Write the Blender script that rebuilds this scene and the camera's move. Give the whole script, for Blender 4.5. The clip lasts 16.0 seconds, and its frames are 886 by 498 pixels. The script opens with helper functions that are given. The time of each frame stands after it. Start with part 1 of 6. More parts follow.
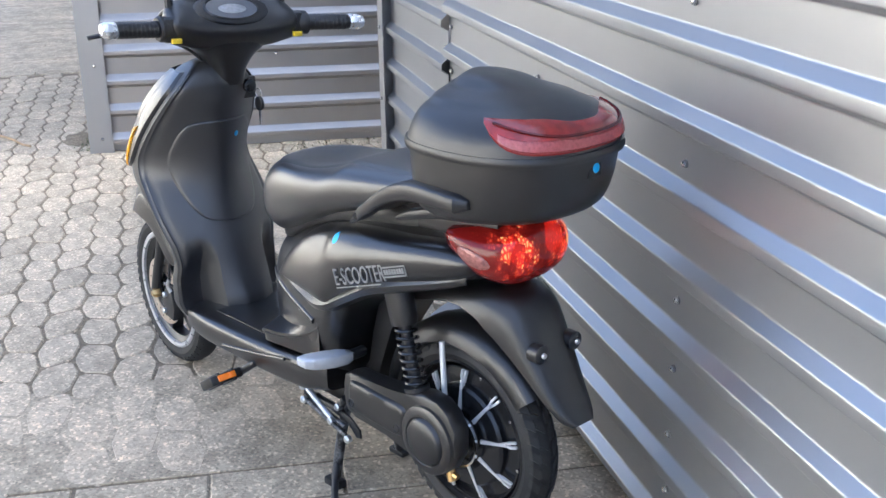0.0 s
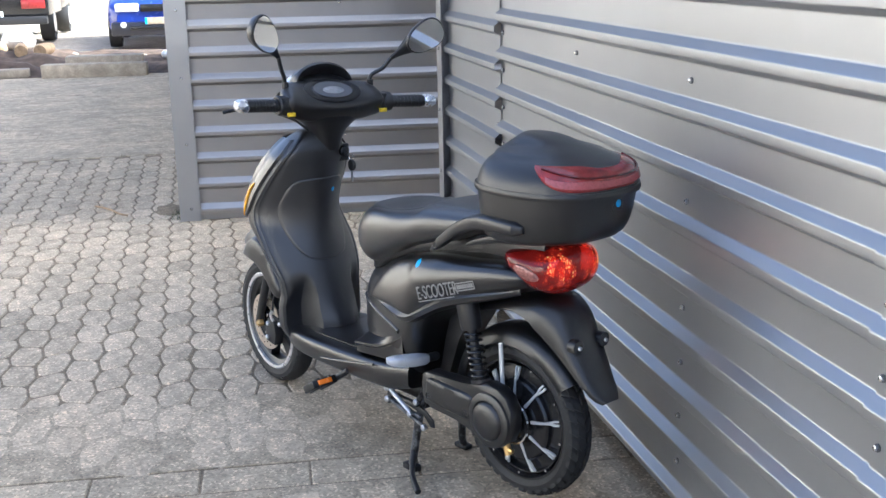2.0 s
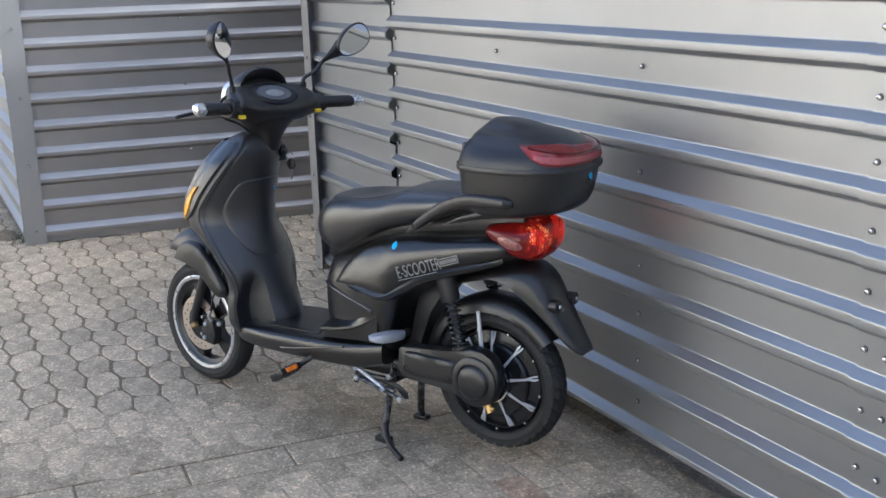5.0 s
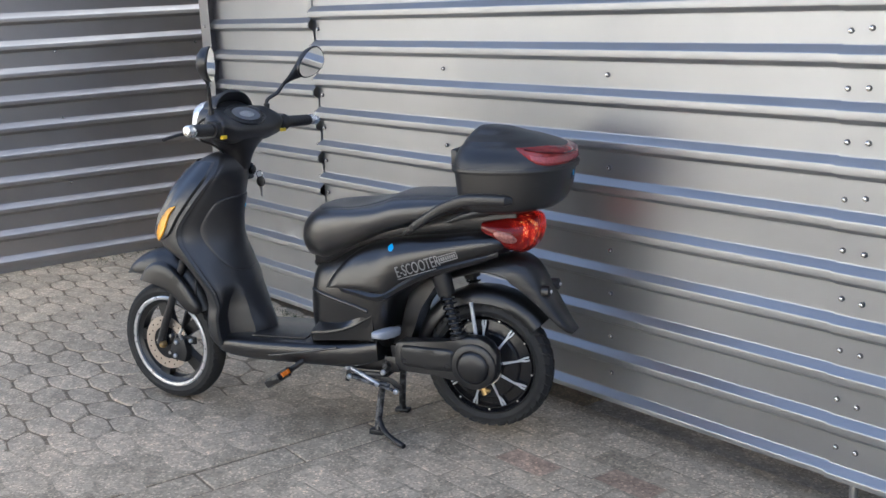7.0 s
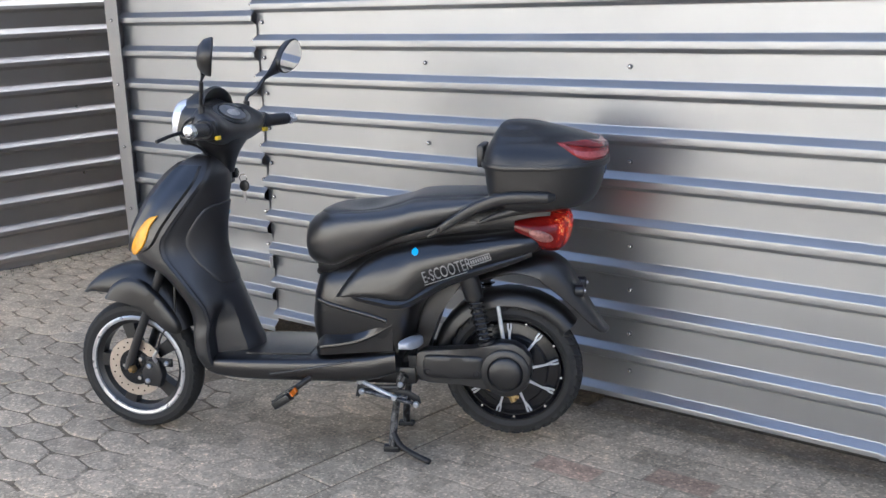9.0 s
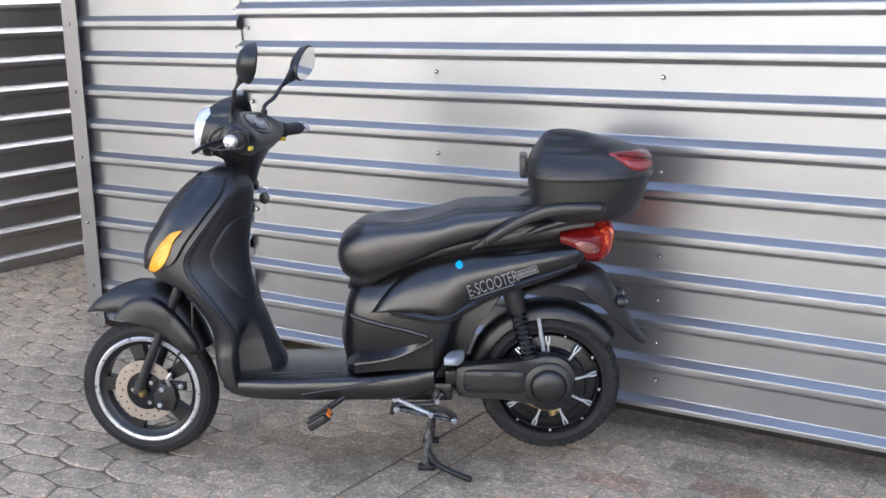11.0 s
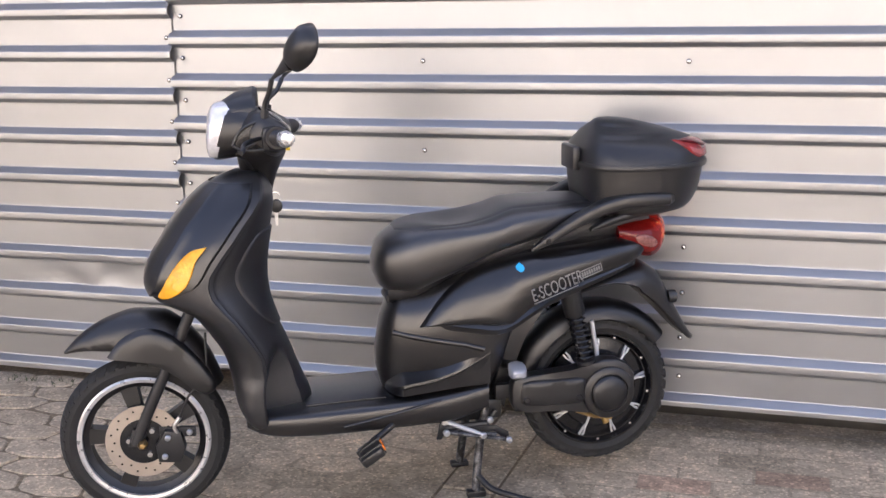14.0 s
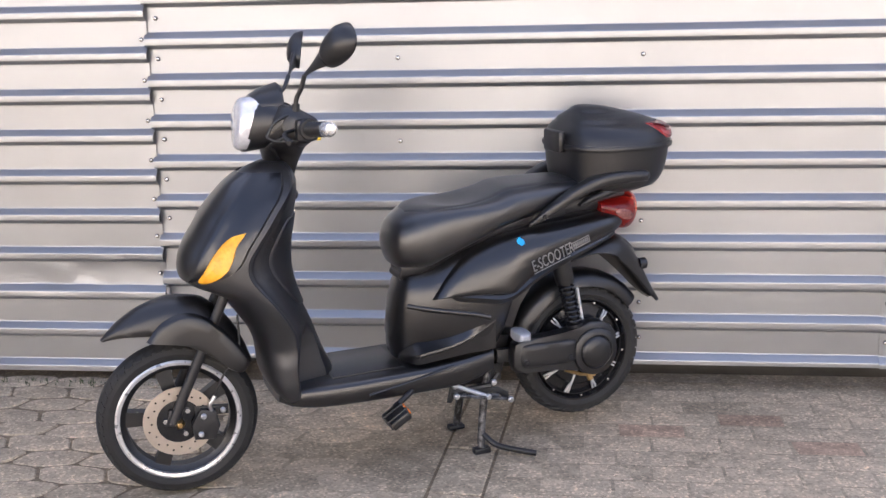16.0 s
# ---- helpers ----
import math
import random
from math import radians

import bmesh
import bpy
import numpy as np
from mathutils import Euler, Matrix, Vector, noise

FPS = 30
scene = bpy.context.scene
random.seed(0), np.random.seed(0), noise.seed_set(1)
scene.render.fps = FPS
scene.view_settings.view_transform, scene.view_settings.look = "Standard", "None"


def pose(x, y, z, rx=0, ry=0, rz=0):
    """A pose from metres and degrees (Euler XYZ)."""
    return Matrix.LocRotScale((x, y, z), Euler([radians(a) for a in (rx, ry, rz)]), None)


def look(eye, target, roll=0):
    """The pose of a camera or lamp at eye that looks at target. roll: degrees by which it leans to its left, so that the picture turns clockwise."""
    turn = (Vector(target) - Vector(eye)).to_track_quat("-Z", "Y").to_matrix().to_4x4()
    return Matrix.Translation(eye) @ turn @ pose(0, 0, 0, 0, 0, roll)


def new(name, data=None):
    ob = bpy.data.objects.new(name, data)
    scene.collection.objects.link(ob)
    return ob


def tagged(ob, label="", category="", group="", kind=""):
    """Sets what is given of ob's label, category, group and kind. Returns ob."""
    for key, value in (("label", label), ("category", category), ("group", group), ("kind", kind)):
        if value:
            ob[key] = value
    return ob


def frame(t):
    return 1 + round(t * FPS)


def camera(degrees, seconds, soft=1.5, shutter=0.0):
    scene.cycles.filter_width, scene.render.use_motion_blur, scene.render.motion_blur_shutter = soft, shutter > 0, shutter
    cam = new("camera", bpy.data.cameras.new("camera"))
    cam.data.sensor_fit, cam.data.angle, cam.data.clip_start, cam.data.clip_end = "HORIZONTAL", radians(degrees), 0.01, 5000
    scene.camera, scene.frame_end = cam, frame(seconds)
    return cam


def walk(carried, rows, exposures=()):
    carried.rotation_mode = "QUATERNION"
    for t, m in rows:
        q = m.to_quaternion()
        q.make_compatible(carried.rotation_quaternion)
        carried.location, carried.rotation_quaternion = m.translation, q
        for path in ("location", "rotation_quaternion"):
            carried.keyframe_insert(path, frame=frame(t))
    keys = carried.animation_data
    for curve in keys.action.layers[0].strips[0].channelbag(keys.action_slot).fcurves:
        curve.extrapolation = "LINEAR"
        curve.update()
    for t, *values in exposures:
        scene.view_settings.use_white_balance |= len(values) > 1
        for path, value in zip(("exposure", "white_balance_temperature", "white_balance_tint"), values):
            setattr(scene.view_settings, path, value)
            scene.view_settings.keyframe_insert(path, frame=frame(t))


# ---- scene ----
cam = camera(43.5, 16.0)
METRES, EYE, TILT, LEAN, TURN = 5.2, (4.249, -0.885, 1.360), -19.58, 0.81, 75.50
ROWS = [
    (0.0, 0.0, 0.0, 0.0, -0.0, 0.0, 0.0),
    (0.5, -0.0054, -0.029, -0.0094, 0.46, 0.92, 0.29),
    (1.0, -0.0246, -0.0666, -0.0164, 0.25, 2.9, 0.68),
    (1.5, -0.0241, -0.0867, -0.0228, 1.08, 4.08, 0.29),
    (2.0, -0.0092, -0.1229, -0.0335, 2.04, 4.65, -0.39),
    (2.5, -0.0058, -0.1333, -0.0401, 1.9, 5.03, -0.6),
    (3.0, -0.006, -0.1375, -0.0416, 0.76, 5.45, -0.52),
    (3.5, -0.0189, -0.1389, -0.0417, -1.56, 5.53, 0.45),
    (4.0, -0.0589, -0.146, -0.0462, -4.55, 5.2, 1.96),
    (6.5, -0.2325, -0.1811, -0.0623, -19.63, 5.59, 8.65),
    (7.0, -0.2675, -0.1777, -0.0613, -22.18, 5.34, 9.7),
    (7.5, -0.2826, -0.1715, -0.06, -25.16, 4.96, 10.65),
    (8.0, -0.3249, -0.1436, -0.0494, -28.93, 4.76, 12.08),
    (8.5, -0.3539, -0.1113, -0.04, -31.54, 4.32, 12.52),
    (9.0, -0.3747, -0.082, -0.0315, -33.82, 3.25, 12.77),
    (11.5, -0.4687, 0.0174, 0.0047, -44.12, 1.14, 14.66),
    (12.0, -0.4915, 0.0494, 0.0119, -46.73, -0.05, 15.66),
    (12.5, -0.5077, 0.0743, 0.0176, -49.28, -0.63, 16.39),
    (13.0, -0.5076, 0.1053, 0.026, -51.41, -0.79, 16.55),
    (13.5, -0.5074, 0.1376, 0.0347, -54.2, -1.05, 16.47),
    (14.0, -0.5167, 0.1638, 0.0424, -57.89, -2.01, 17.25),
    (14.5, -0.5401, 0.1759, 0.05, -60.7, -2.68, 17.85),
    (15.0, -0.5705, 0.1726, 0.0467, -62.44, -3.77, 18.43),
    (15.5, -0.5949, 0.1956, 0.0533, -65.18, -4.67, 19.07),
    (16.0, -0.6066, 0.2228, 0.0639, -67.65, -4.99, 19.17),
]
walk(cam, [(t, pose(*EYE, TILT, LEAN, TURN) @ pose(METRES * x, METRES * y, METRES * z, 90 + pitch, roll, yaw)) for t, x, y, z, yaw, pitch, roll in ROWS],
     [(0.0, 2.50, 5100, 6), (1.0, 2.22, 5100, 6), (3.4, 1.94, 5150, 5), (4.0, 1.75, 5150, 5), (6.5, 1.70, 5200, 6), (7.0, 1.73, 5200, 6), (9.0, 1.86, 5200, 7), (12.0, 2.05, 5200, 9), (13.4, 2.08, 5200, 10), (14.0, 1.96, 5750, 16), (15.0, 1.95, 5450, 12), (16.0, 1.94, 5620, 15)])

# ---- world, sun ----
SUN_EL, SUN_AZ = 34.0, 15.0       # azimuth from +y towards +x
world = bpy.data.worlds.new("sky")
scene.world = world
world.use_nodes = True
wn = world.node_tree
sky = wn.nodes.new("ShaderNodeTexSky")
sky.sky_type = "NISHITA"
sky.sun_disc = False
sky.sun_elevation = radians(SUN_EL)
sky.sun_rotation = radians(SUN_AZ)
sky.dust_density = 10.0
sky.air_density = 0.55
sky.ozone_density = 0.2
haze = wn.nodes.new("ShaderNodeVectorMath")      # thin even haze over the blue
haze.operation = "ADD"
haze.inputs[1].default_value = (0.44, 0.45, 0.49)
wn.links.new(sky.outputs[0], haze.inputs[0])
wn.links.new(haze.outputs[0], wn.nodes["Background"].inputs[0])
wn.nodes["Background"].inputs[1].default_value = 0.15
sun = new("sun", bpy.data.lights.new("sun", "SUN"))
sun.data.energy, sun.data.angle, sun.data.color = 4.2, radians(0.5), (1.0, 0.90, 0.76)
_e, _a = radians(SUN_EL), radians(SUN_AZ)
_d = Vector((math.cos(_e) * math.sin(_a), math.cos(_e) * math.cos(_a), math.sin(_e)))
sun.matrix_world = look(_d * 40, (0, 0, 0))

# ---- materials ----
def material(name, base, rough=0.5, metal=0.0, vary=0.15, scale=30.0, bump=0.0, bump_scale=200.0, rvary=0.1, spec=0.5,
             stain=None, stain_scale=3.0, stain_amount=0.0, per_object=0.0, coat=0.0, stretch=None):
    m = bpy.data.materials.new(name)
    m.use_nodes = True
    nt = m.node_tree
    N, L = nt.nodes, nt.links
    b = N["Principled BSDF"]
    b.inputs["Roughness"].default_value = rough
    b.inputs["Metallic"].default_value = metal
    b.inputs["Specular IOR Level"].default_value = spec
    b.inputs["Coat Weight"].default_value = coat
    tc = N.new("ShaderNodeTexCoord")
    vec = tc.outputs["Object"]
    if stretch:
        mp = N.new("ShaderNodeMapping")
        mp.inputs["Scale"].default_value = stretch
        L.new(vec, mp.inputs["Vector"])
        vec = mp.outputs[0]
    if per_object:
        oi = N.new("ShaderNodeObjectInfo")
        add = N.new("ShaderNodeVectorMath")
        add.operation = "MULTIPLY_ADD"
        add.inputs[1].default_value = (37.0, 91.0, 13.0)
        L.new(oi.outputs["Random"], add.inputs[0])
        L.new(vec, add.inputs[2])
        vec = add.outputs[0]
    n1 = N.new("ShaderNodeTexNoise")
    n1.inputs["Scale"].default_value = scale
    n1.inputs["Detail"].default_value = 6
    L.new(vec, n1.inputs["Vector"])
    ramp = N.new("ShaderNodeValToRGB")
    ramp.color_ramp.elements[0].position, ramp.color_ramp.elements[1].position = 0.3, 0.7
    ramp.color_ramp.elements[0].color = (*[c * (1 - vary) for c in base], 1)
    ramp.color_ramp.elements[1].color = (*[min(1, c * (1 + vary)) for c in base], 1)
    L.new(n1.outputs["Fac"], ramp.inputs[0])
    col = ramp.outputs[0]
    if stain:
        n2 = N.new("ShaderNodeTexNoise")
        n2.inputs["Scale"].default_value = stain_scale
        n2.inputs["Detail"].default_value = 8
        n2.inputs["Roughness"].default_value = 0.65
        L.new(vec, n2.inputs["Vector"])
        r2 = N.new("ShaderNodeValToRGB")
        r2.color_ramp.elements[0].position, r2.color_ramp.elements[1].position = 0.45, 0.72
        r2.color_ramp.elements[0].color = (0, 0, 0, 1)
        r2.color_ramp.elements[1].color = (stain_amount,) * 3 + (1,)
        L.new(n2.outputs["Fac"], r2.inputs[0])
        mx = N.new("ShaderNodeMix")
        mx.data_type = "RGBA"
        L.new(r2.outputs[0], mx.inputs["Factor"])
        L.new(col, mx.inputs["A"])
        mx.inputs["B"].default_value = (*stain, 1)
        col = mx.outputs["Result"]
    if per_object:
        hsv = N.new("ShaderNodeHueSaturation")
        mr = N.new("ShaderNodeMapRange")
        mr.inputs["To Min"].default_value, mr.inputs["To Max"].default_value = 1 - per_object, 1 + per_object
        L.new(oi.outputs["Random"], mr.inputs["Value"])
        L.new(mr.outputs[0], hsv.inputs["Value"])
        L.new(col, hsv.inputs["Color"])
        col = hsv.outputs[0]
    L.new(col, b.inputs["Base Color"])
    if rvary:
        rr = N.new("ShaderNodeMapRange")
        rr.inputs["To Min"].default_value, rr.inputs["To Max"].default_value = max(0.02, rough - rvary), min(1, rough + rvary)
        L.new(n1.outputs["Fac"], rr.inputs["Value"])
        L.new(rr.outputs[0], b.inputs["Roughness"])
    if bump:
        n3 = N.new("ShaderNodeTexNoise")
        n3.inputs["Scale"].default_value = bump_scale
        n3.inputs["Detail"].default_value = 4
        L.new(vec, n3.inputs["Vector"])
        bp = N.new("ShaderNodeBump")
        bp.inputs["Strength"].default_value = bump
        bp.inputs["Distance"].default_value = 0.004
        L.new(n3.outputs["Fac"], bp.inputs["Height"])
        L.new(bp.outputs[0], b.inputs["Normal"])
    return m


def stone_material(name, base, island=False, per=0.12, grit=0.52):
    """Worn concrete with light and dark grit and mossy stains."""
    m = material(name, base, 0.9, 0, 0.22, 14.0, 0.5, 110.0, 0.05, 0.3)
    nt = m.node_tree
    N, L = nt.nodes, nt.links
    b = N["Principled BSDF"]
    col = b.inputs["Base Color"].links[0].from_socket
    tc = N.new("ShaderNodeNewGeometry")
    pos = tc.outputs["Position"]
    # light and dark grit
    v = N.new("ShaderNodeTexVoronoi")
    v.inputs["Scale"].default_value = 140.0
    L.new(pos, v.inputs["Vector"])
    r = N.new("ShaderNodeValToRGB")
    cr = r.color_ramp
    cr.elements[0].position, cr.elements[0].color = 0.0, (0.45, 0.45, 0.45, 1)
    cr.elements[1].position, cr.elements[1].color = 1.0, (2.1, 2.05, 1.95, 1)
    e = cr.elements.new(0.35)
    e.color = (0.92, 0.92, 0.92, 1)
    e = cr.elements.new(0.8)
    e.color = (1.08, 1.08, 1.06, 1)
    sep = N.new("ShaderNodeSeparateColor")
    L.new(v.outputs["Color"], sep.inputs[0])
    L.new(sep.outputs[0], r.inputs[0])
    mul = N.new("ShaderNodeMix")
    mul.data_type, mul.blend_type = "RGBA", "MULTIPLY"
    mul.inputs["Factor"].default_value = grit
    L.new(col, mul.inputs["A"])
    L.new(r.outputs[0], mul.inputs["B"])
    # broad stains
    n = N.new("ShaderNodeTexNoise")
    n.inputs["Scale"].default_value = 1.7
    n.inputs["Detail"].default_value = 9
    n.inputs["Roughness"].default_value = 0.62
    L.new(pos, n.inputs["Vector"])
    r2 = N.new("ShaderNodeValToRGB")
    r2.color_ramp.elements[0].position, r2.color_ramp.elements[1].position = 0.35, 0.7
    r2.color_ramp.elements[0].color = (0.80, 0.80, 0.78, 1)
    r2.color_ramp.elements[1].color = (1.1, 1.08, 1.04, 1)
    L.new(n.outputs["Fac"], r2.inputs[0])
    mul2 = N.new("ShaderNodeMix")
    mul2.data_type, mul2.blend_type = "RGBA", "MULTIPLY"
    mul2.inputs["Factor"].default_value = 1.0
    L.new(mul.outputs["Result"], mul2.inputs["A"])
    L.new(r2.outputs[0], mul2.inputs["B"])
    rnd = tc.outputs["Random Per Island"] if island else N.new("ShaderNodeObjectInfo").outputs["Random"]
    mr = N.new("ShaderNodeMapRange")
    mr.inputs["To Min"].default_value, mr.inputs["To Max"].default_value = 1 - per, 1 + per
    L.new(rnd, mr.inputs["Value"])
    hsv = N.new("ShaderNodeHueSaturation")
    L.new(mr.outputs[0], hsv.inputs["Value"])
    L.new(mul2.outputs["Result"], hsv.inputs["Color"])
    L.new(hsv.outputs[0], b.inputs["Base Color"])
    return m


def glow(name, colour, strength):
    m = bpy.data.materials.new(name)
    m.use_nodes = True
    b = m.node_tree.nodes["Principled BSDF"]
    b.inputs["Base Color"].default_value = (*colour, 1)
    b.inputs["Emission Color"].default_value = (*colour, 1)
    b.inputs["Emission Strength"].default_value = strength
    return m


def clear(name, colour, rough=0.05, trans=1.0, ior=1.45):
    m = bpy.data.materials.new(name)
    m.use_nodes = True
    b = m.node_tree.nodes["Principled BSDF"]
    b.inputs["Base Color"].default_value = (*colour, 1)
    b.inputs["Roughness"].default_value = rough
    b.inputs["Transmission Weight"].default_value = trans
    b.inputs["IOR"].default_value = ior
    return m


M_STEEL = material("silver_sheet", (0.390, 0.399, 0.408), 0.39, 0.9, 0.05, 2.2, 0.03, 900.0, 0.05, stain=(0.335, 0.343, 0.352), stain_scale=1.3, stain_amount=0.5)
M_STEEL_B = material("grey_sheet", (0.365, 0.351, 0.336), 0.38, 0.9, 0.06, 2.0, 0.03, 900.0, 0.06, stain=(0.285, 0.274, 0.262), stain_scale=1.7, stain_amount=0.5)
M_FLASH = material("grey_flashing", (0.335, 0.33, 0.322), 0.42, 0.7, 0.06, 3.0, 0.02, 700.0, 0.06, stain=(0.33, 0.32, 0.31), stain_scale=5.0, stain_amount=0.5)
M_BOLT = material("zinc_bolt", (0.60, 0.60, 0.60), 0.25, 1.0, 0.1, 80.0)
M_RUBBERW = material("washer_rubber", (0.10, 0.10, 0.10), 0.6)
M_PAVER = stone_material("paver_concrete", (0.475, 0.40, 0.297))
M_PAVER_J = stone_material("paver_concrete_far", (0.475, 0.40, 0.297), True)
M_SLAB = stone_material("edging_concrete", (0.45, 0.38, 0.28), grit=0.60)
M_PAVER_R = stone_material("worn_paver_concrete", (0.52, 0.435, 0.322), True, 0.05, 0.55)
M_RED = stone_material("worn_red_paver", (0.43, 0.315, 0.23), True, 0.10)
M_PAVER_W = stone_material("worn_paver_single", (0.52, 0.435, 0.322), False, 0.05, 0.55)
M_RED1 = stone_material("worn_red_single", (0.43, 0.315, 0.23), False, 0.09)
M_GRIT = stone_material("joint_grit", (0.20, 0.16, 0.11))
M_GRITW = stone_material("worn_grit", (0.47, 0.395, 0.29), grit=0.60)
M_GROUND = stone_material("yard_ground", (0.42, 0.365, 0.29))
M_DIRT = stone_material("thin_dirt", (0.23, 0.185, 0.125))
# near-black that puts the shade under the steel sheets into the colour
M_GAP_SHADE = material("gap_shade", (0.045, 0.042, 0.038), 0.95, 0, 0.3, 9.0, 0.4, 60.0, 0.03)
M_SOIL = material("soil", (0.085, 0.058, 0.040), 0.95, 0, 0.45, 9.0, 0.8, 40.0, 0.03)
M_PLASTER = material("cream_plaster", (0.44, 0.42, 0.375), 0.9, 0, 0.06, 2.0)
M_PLASTER_L = material("pale_cream_plaster", (0.34, 0.32, 0.28), 0.9, 0, 0.06, 2.0)
M_BLACK = material("satin_black_paint", (0.0045, 0.0045, 0.005), 0.25, 0, 0.12, 14.0, 0.012, 1400.0, 0.05, spec=0.60)
M_SHIELD = material("matt_shield_plastic", (0.012, 0.0125, 0.0145), 0.40, 0, 0.12, 18.0, 0.05, 1500.0, 0.05, spec=0.75)
M_PLASTIC = material("matt_black_plastic", (0.0055, 0.0055, 0.006), 0.38, 0, 0.15, 25.0, 0.05, 1600.0, 0.05, spec=0.75)
M_VINYL = material("black_vinyl", (0.004, 0.004, 0.0045), 0.37, 0, 0.08, 6.0, 0.03, 1300.0, 0.02, spec=0.85)
M_GRAIN = material("grained_vinyl", (0.010, 0.0095, 0.009), 0.47, 0, 0.15, 30.0, 0.12, 700.0, 0.04, spec=0.85)
M_TYRE = material("tyre_rubber", (0.013, 0.013, 0.013), 0.70, 0, 0.2, 30.0, 0.15, 300.0, 0.06, stain=(0.035, 0.033, 0.03), stain_scale=7.0, stain_amount=0.4)
M_GLOSS = material("gloss_black", (0.012, 0.012, 0.013), 0.22, 0, 0.1, 20.0, rvary=0.05)
M_FRAME = material("black_frame_steel", (0.014, 0.014, 0.015), 0.45, 0, 0.2, 30.0)
for _m in (M_BLACK, M_PLASTIC, M_VINYL):
    # slight sheen, added to lighten these blacks at grazing angles
    _m.node_tree.nodes["Principled BSDF"].inputs["Sheen Weight"].default_value = 0.02
    _m.node_tree.nodes["Principled BSDF"].inputs["Sheen Roughness"].default_value = 0.35
for _m, _w, _r in ((M_VINYL, 0.7, 0.30), (M_BLACK, 0.5, 0.30), (M_GRAIN, 0.6, 0.40), (M_SHIELD, 0.15, 0.35)):
    # rough coat, added to lift the soft highlights
    _m.node_tree.nodes["Principled BSDF"].inputs["Coat Weight"].default_value = _w
    _m.node_tree.nodes["Principled BSDF"].inputs["Coat Roughness"].default_value = _r
M_WORN = material("worn_black_steel", (0.016, 0.016, 0.017), 0.38, 0.3, 0.2, 30.0, stain=(0.35, 0.35, 0.36), stain_scale=45.0, stain_amount=0.7)
M_CHROME = material("polished_alloy", (0.80, 0.80, 0.80), 0.16, 1.0, 0.05, 30.0, rvary=0.05)
M_ALU = material("brushed_alloy", (0.62, 0.63, 0.65), 0.36, 1.0, 0.06, 60.0)
M_SPOKE = material("spoke_silver", (0.58, 0.59, 0.60), 0.35, 0.25, 0.05, 60.0)
M_PEG = material("silver_paint", (0.52, 0.54, 0.58), 0.36, 0.4, 0.05, 60.0)
M_DISC = material("brake_disc_steel", (0.62, 0.55, 0.47), 0.35, 0.9, 0.05, 40.0)
M_FOIL = material("foil_wrap", (0.78, 0.79, 0.81), 0.28, 0.85, 0.05, 60.0, 0.8, 60.0)
M_BRASS = material("brass", (0.55, 0.38, 0.16), 0.35, 1.0, 0.1, 50.0)
M_MIRROR = material("mirror_glass", (0.88, 0.88, 0.88), 0.02, 1.0, 0.0, 5.0, rvary=0)
M_AMBER = material("amber_plastic", (0.92, 0.42, 0.01), 0.2, 0, 0.15, 60.0, 0.5, 90.0, spec=0.7)
M_RIM = material("silver_rim_paint", (0.58, 0.58, 0.59), 0.3, 0.6, 0.05, 60.0)
M_REDLENS = clear("red_lens", (0.13, 0.005, 0.004), 0.08, 0.1)
# the lit lens: brightest before its two bulbs, broken by upright flutes
_n, _l = M_REDLENS.node_tree.nodes, M_REDLENS.node_tree.links
_tc = _n.new("ShaderNodeTexCoord")


def _node(kind, op=None, a=None, b=None):
    nd = _n.new(kind)
    if op:
        nd.operation = op
    for k, v in ((0, a), (1, b)):
        if v is None:
            continue
        if isinstance(v, (int, float, tuple)):
            nd.inputs[k].default_value = v
        else:
            _l.new(v, nd.inputs[k])
    return nd


_near = [_node("ShaderNodeVectorMath", "DISTANCE", _tc.outputs["Object"], (1.383, q, 0.688)).outputs["Value"] for q in (-0.052, 0.052)]
_dist = _node("ShaderNodeMath", "MINIMUM", _near[0], _near[1]).outputs[0]
_map = _n.new("ShaderNodeMapping")
_map.inputs["Scale"].default_value = (1.0, 1.5, 0.75)
_map.inputs["Rotation"].default_value = (0.3, 0.5, 0.0)
_l.new(_tc.outputs["Object"], _map.inputs["Vector"])
_wob = _n.new("ShaderNodeTexVoronoi")
_wob.inputs["Scale"].default_value = 62.0
_l.new(_map.outputs[0], _wob.inputs["Vector"])
_fine = _n.new("ShaderNodeTexVoronoi")
_fine.feature = "DISTANCE_TO_EDGE"
_fine.inputs["Scale"].default_value = 120.0
_l.new(_map.outputs[0], _fine.inputs["Vector"])
_sepc = _n.new("ShaderNodeSeparateColor")
_l.new(_wob.outputs["Color"], _sepc.inputs[0])
_off = _node("ShaderNodeMath", "MULTIPLY", _sepc.outputs[0], 0.040).outputs[0]
_edge = _node("ShaderNodeMath", "MULTIPLY", _fine.outputs["Distance"], -0.075).outputs[0]
_sum = _node("ShaderNodeMath", "ADD", _node("ShaderNodeMath", "ADD", _dist, _off).outputs[0], _edge).outputs[0]
_rp = _n.new("ShaderNodeValToRGB")
_rp.color_ramp.elements[0].position, _rp.color_ramp.elements[0].color = 0.018, (1.0, 0.50, 0.14, 1)
_rp.color_ramp.elements[1].position, _rp.color_ramp.elements[1].color = 0.120, (0.015, 0.001, 0.001, 1)
for _p, _c in ((0.025, (1.0, 0.10, 0.020, 1)), (0.037, (0.45, 0.020, 0.008, 1)), (0.052, (0.13, 0.006, 0.003, 1)), (0.070, (0.045, 0.002, 0.001, 1))):
    _re = _rp.color_ramp.elements.new(_p)
    _re.color = _c
_l.new(_sum, _rp.inputs[0])
_l.new(_rp.outputs[0], _n["Principled BSDF"].inputs["Emission Color"])
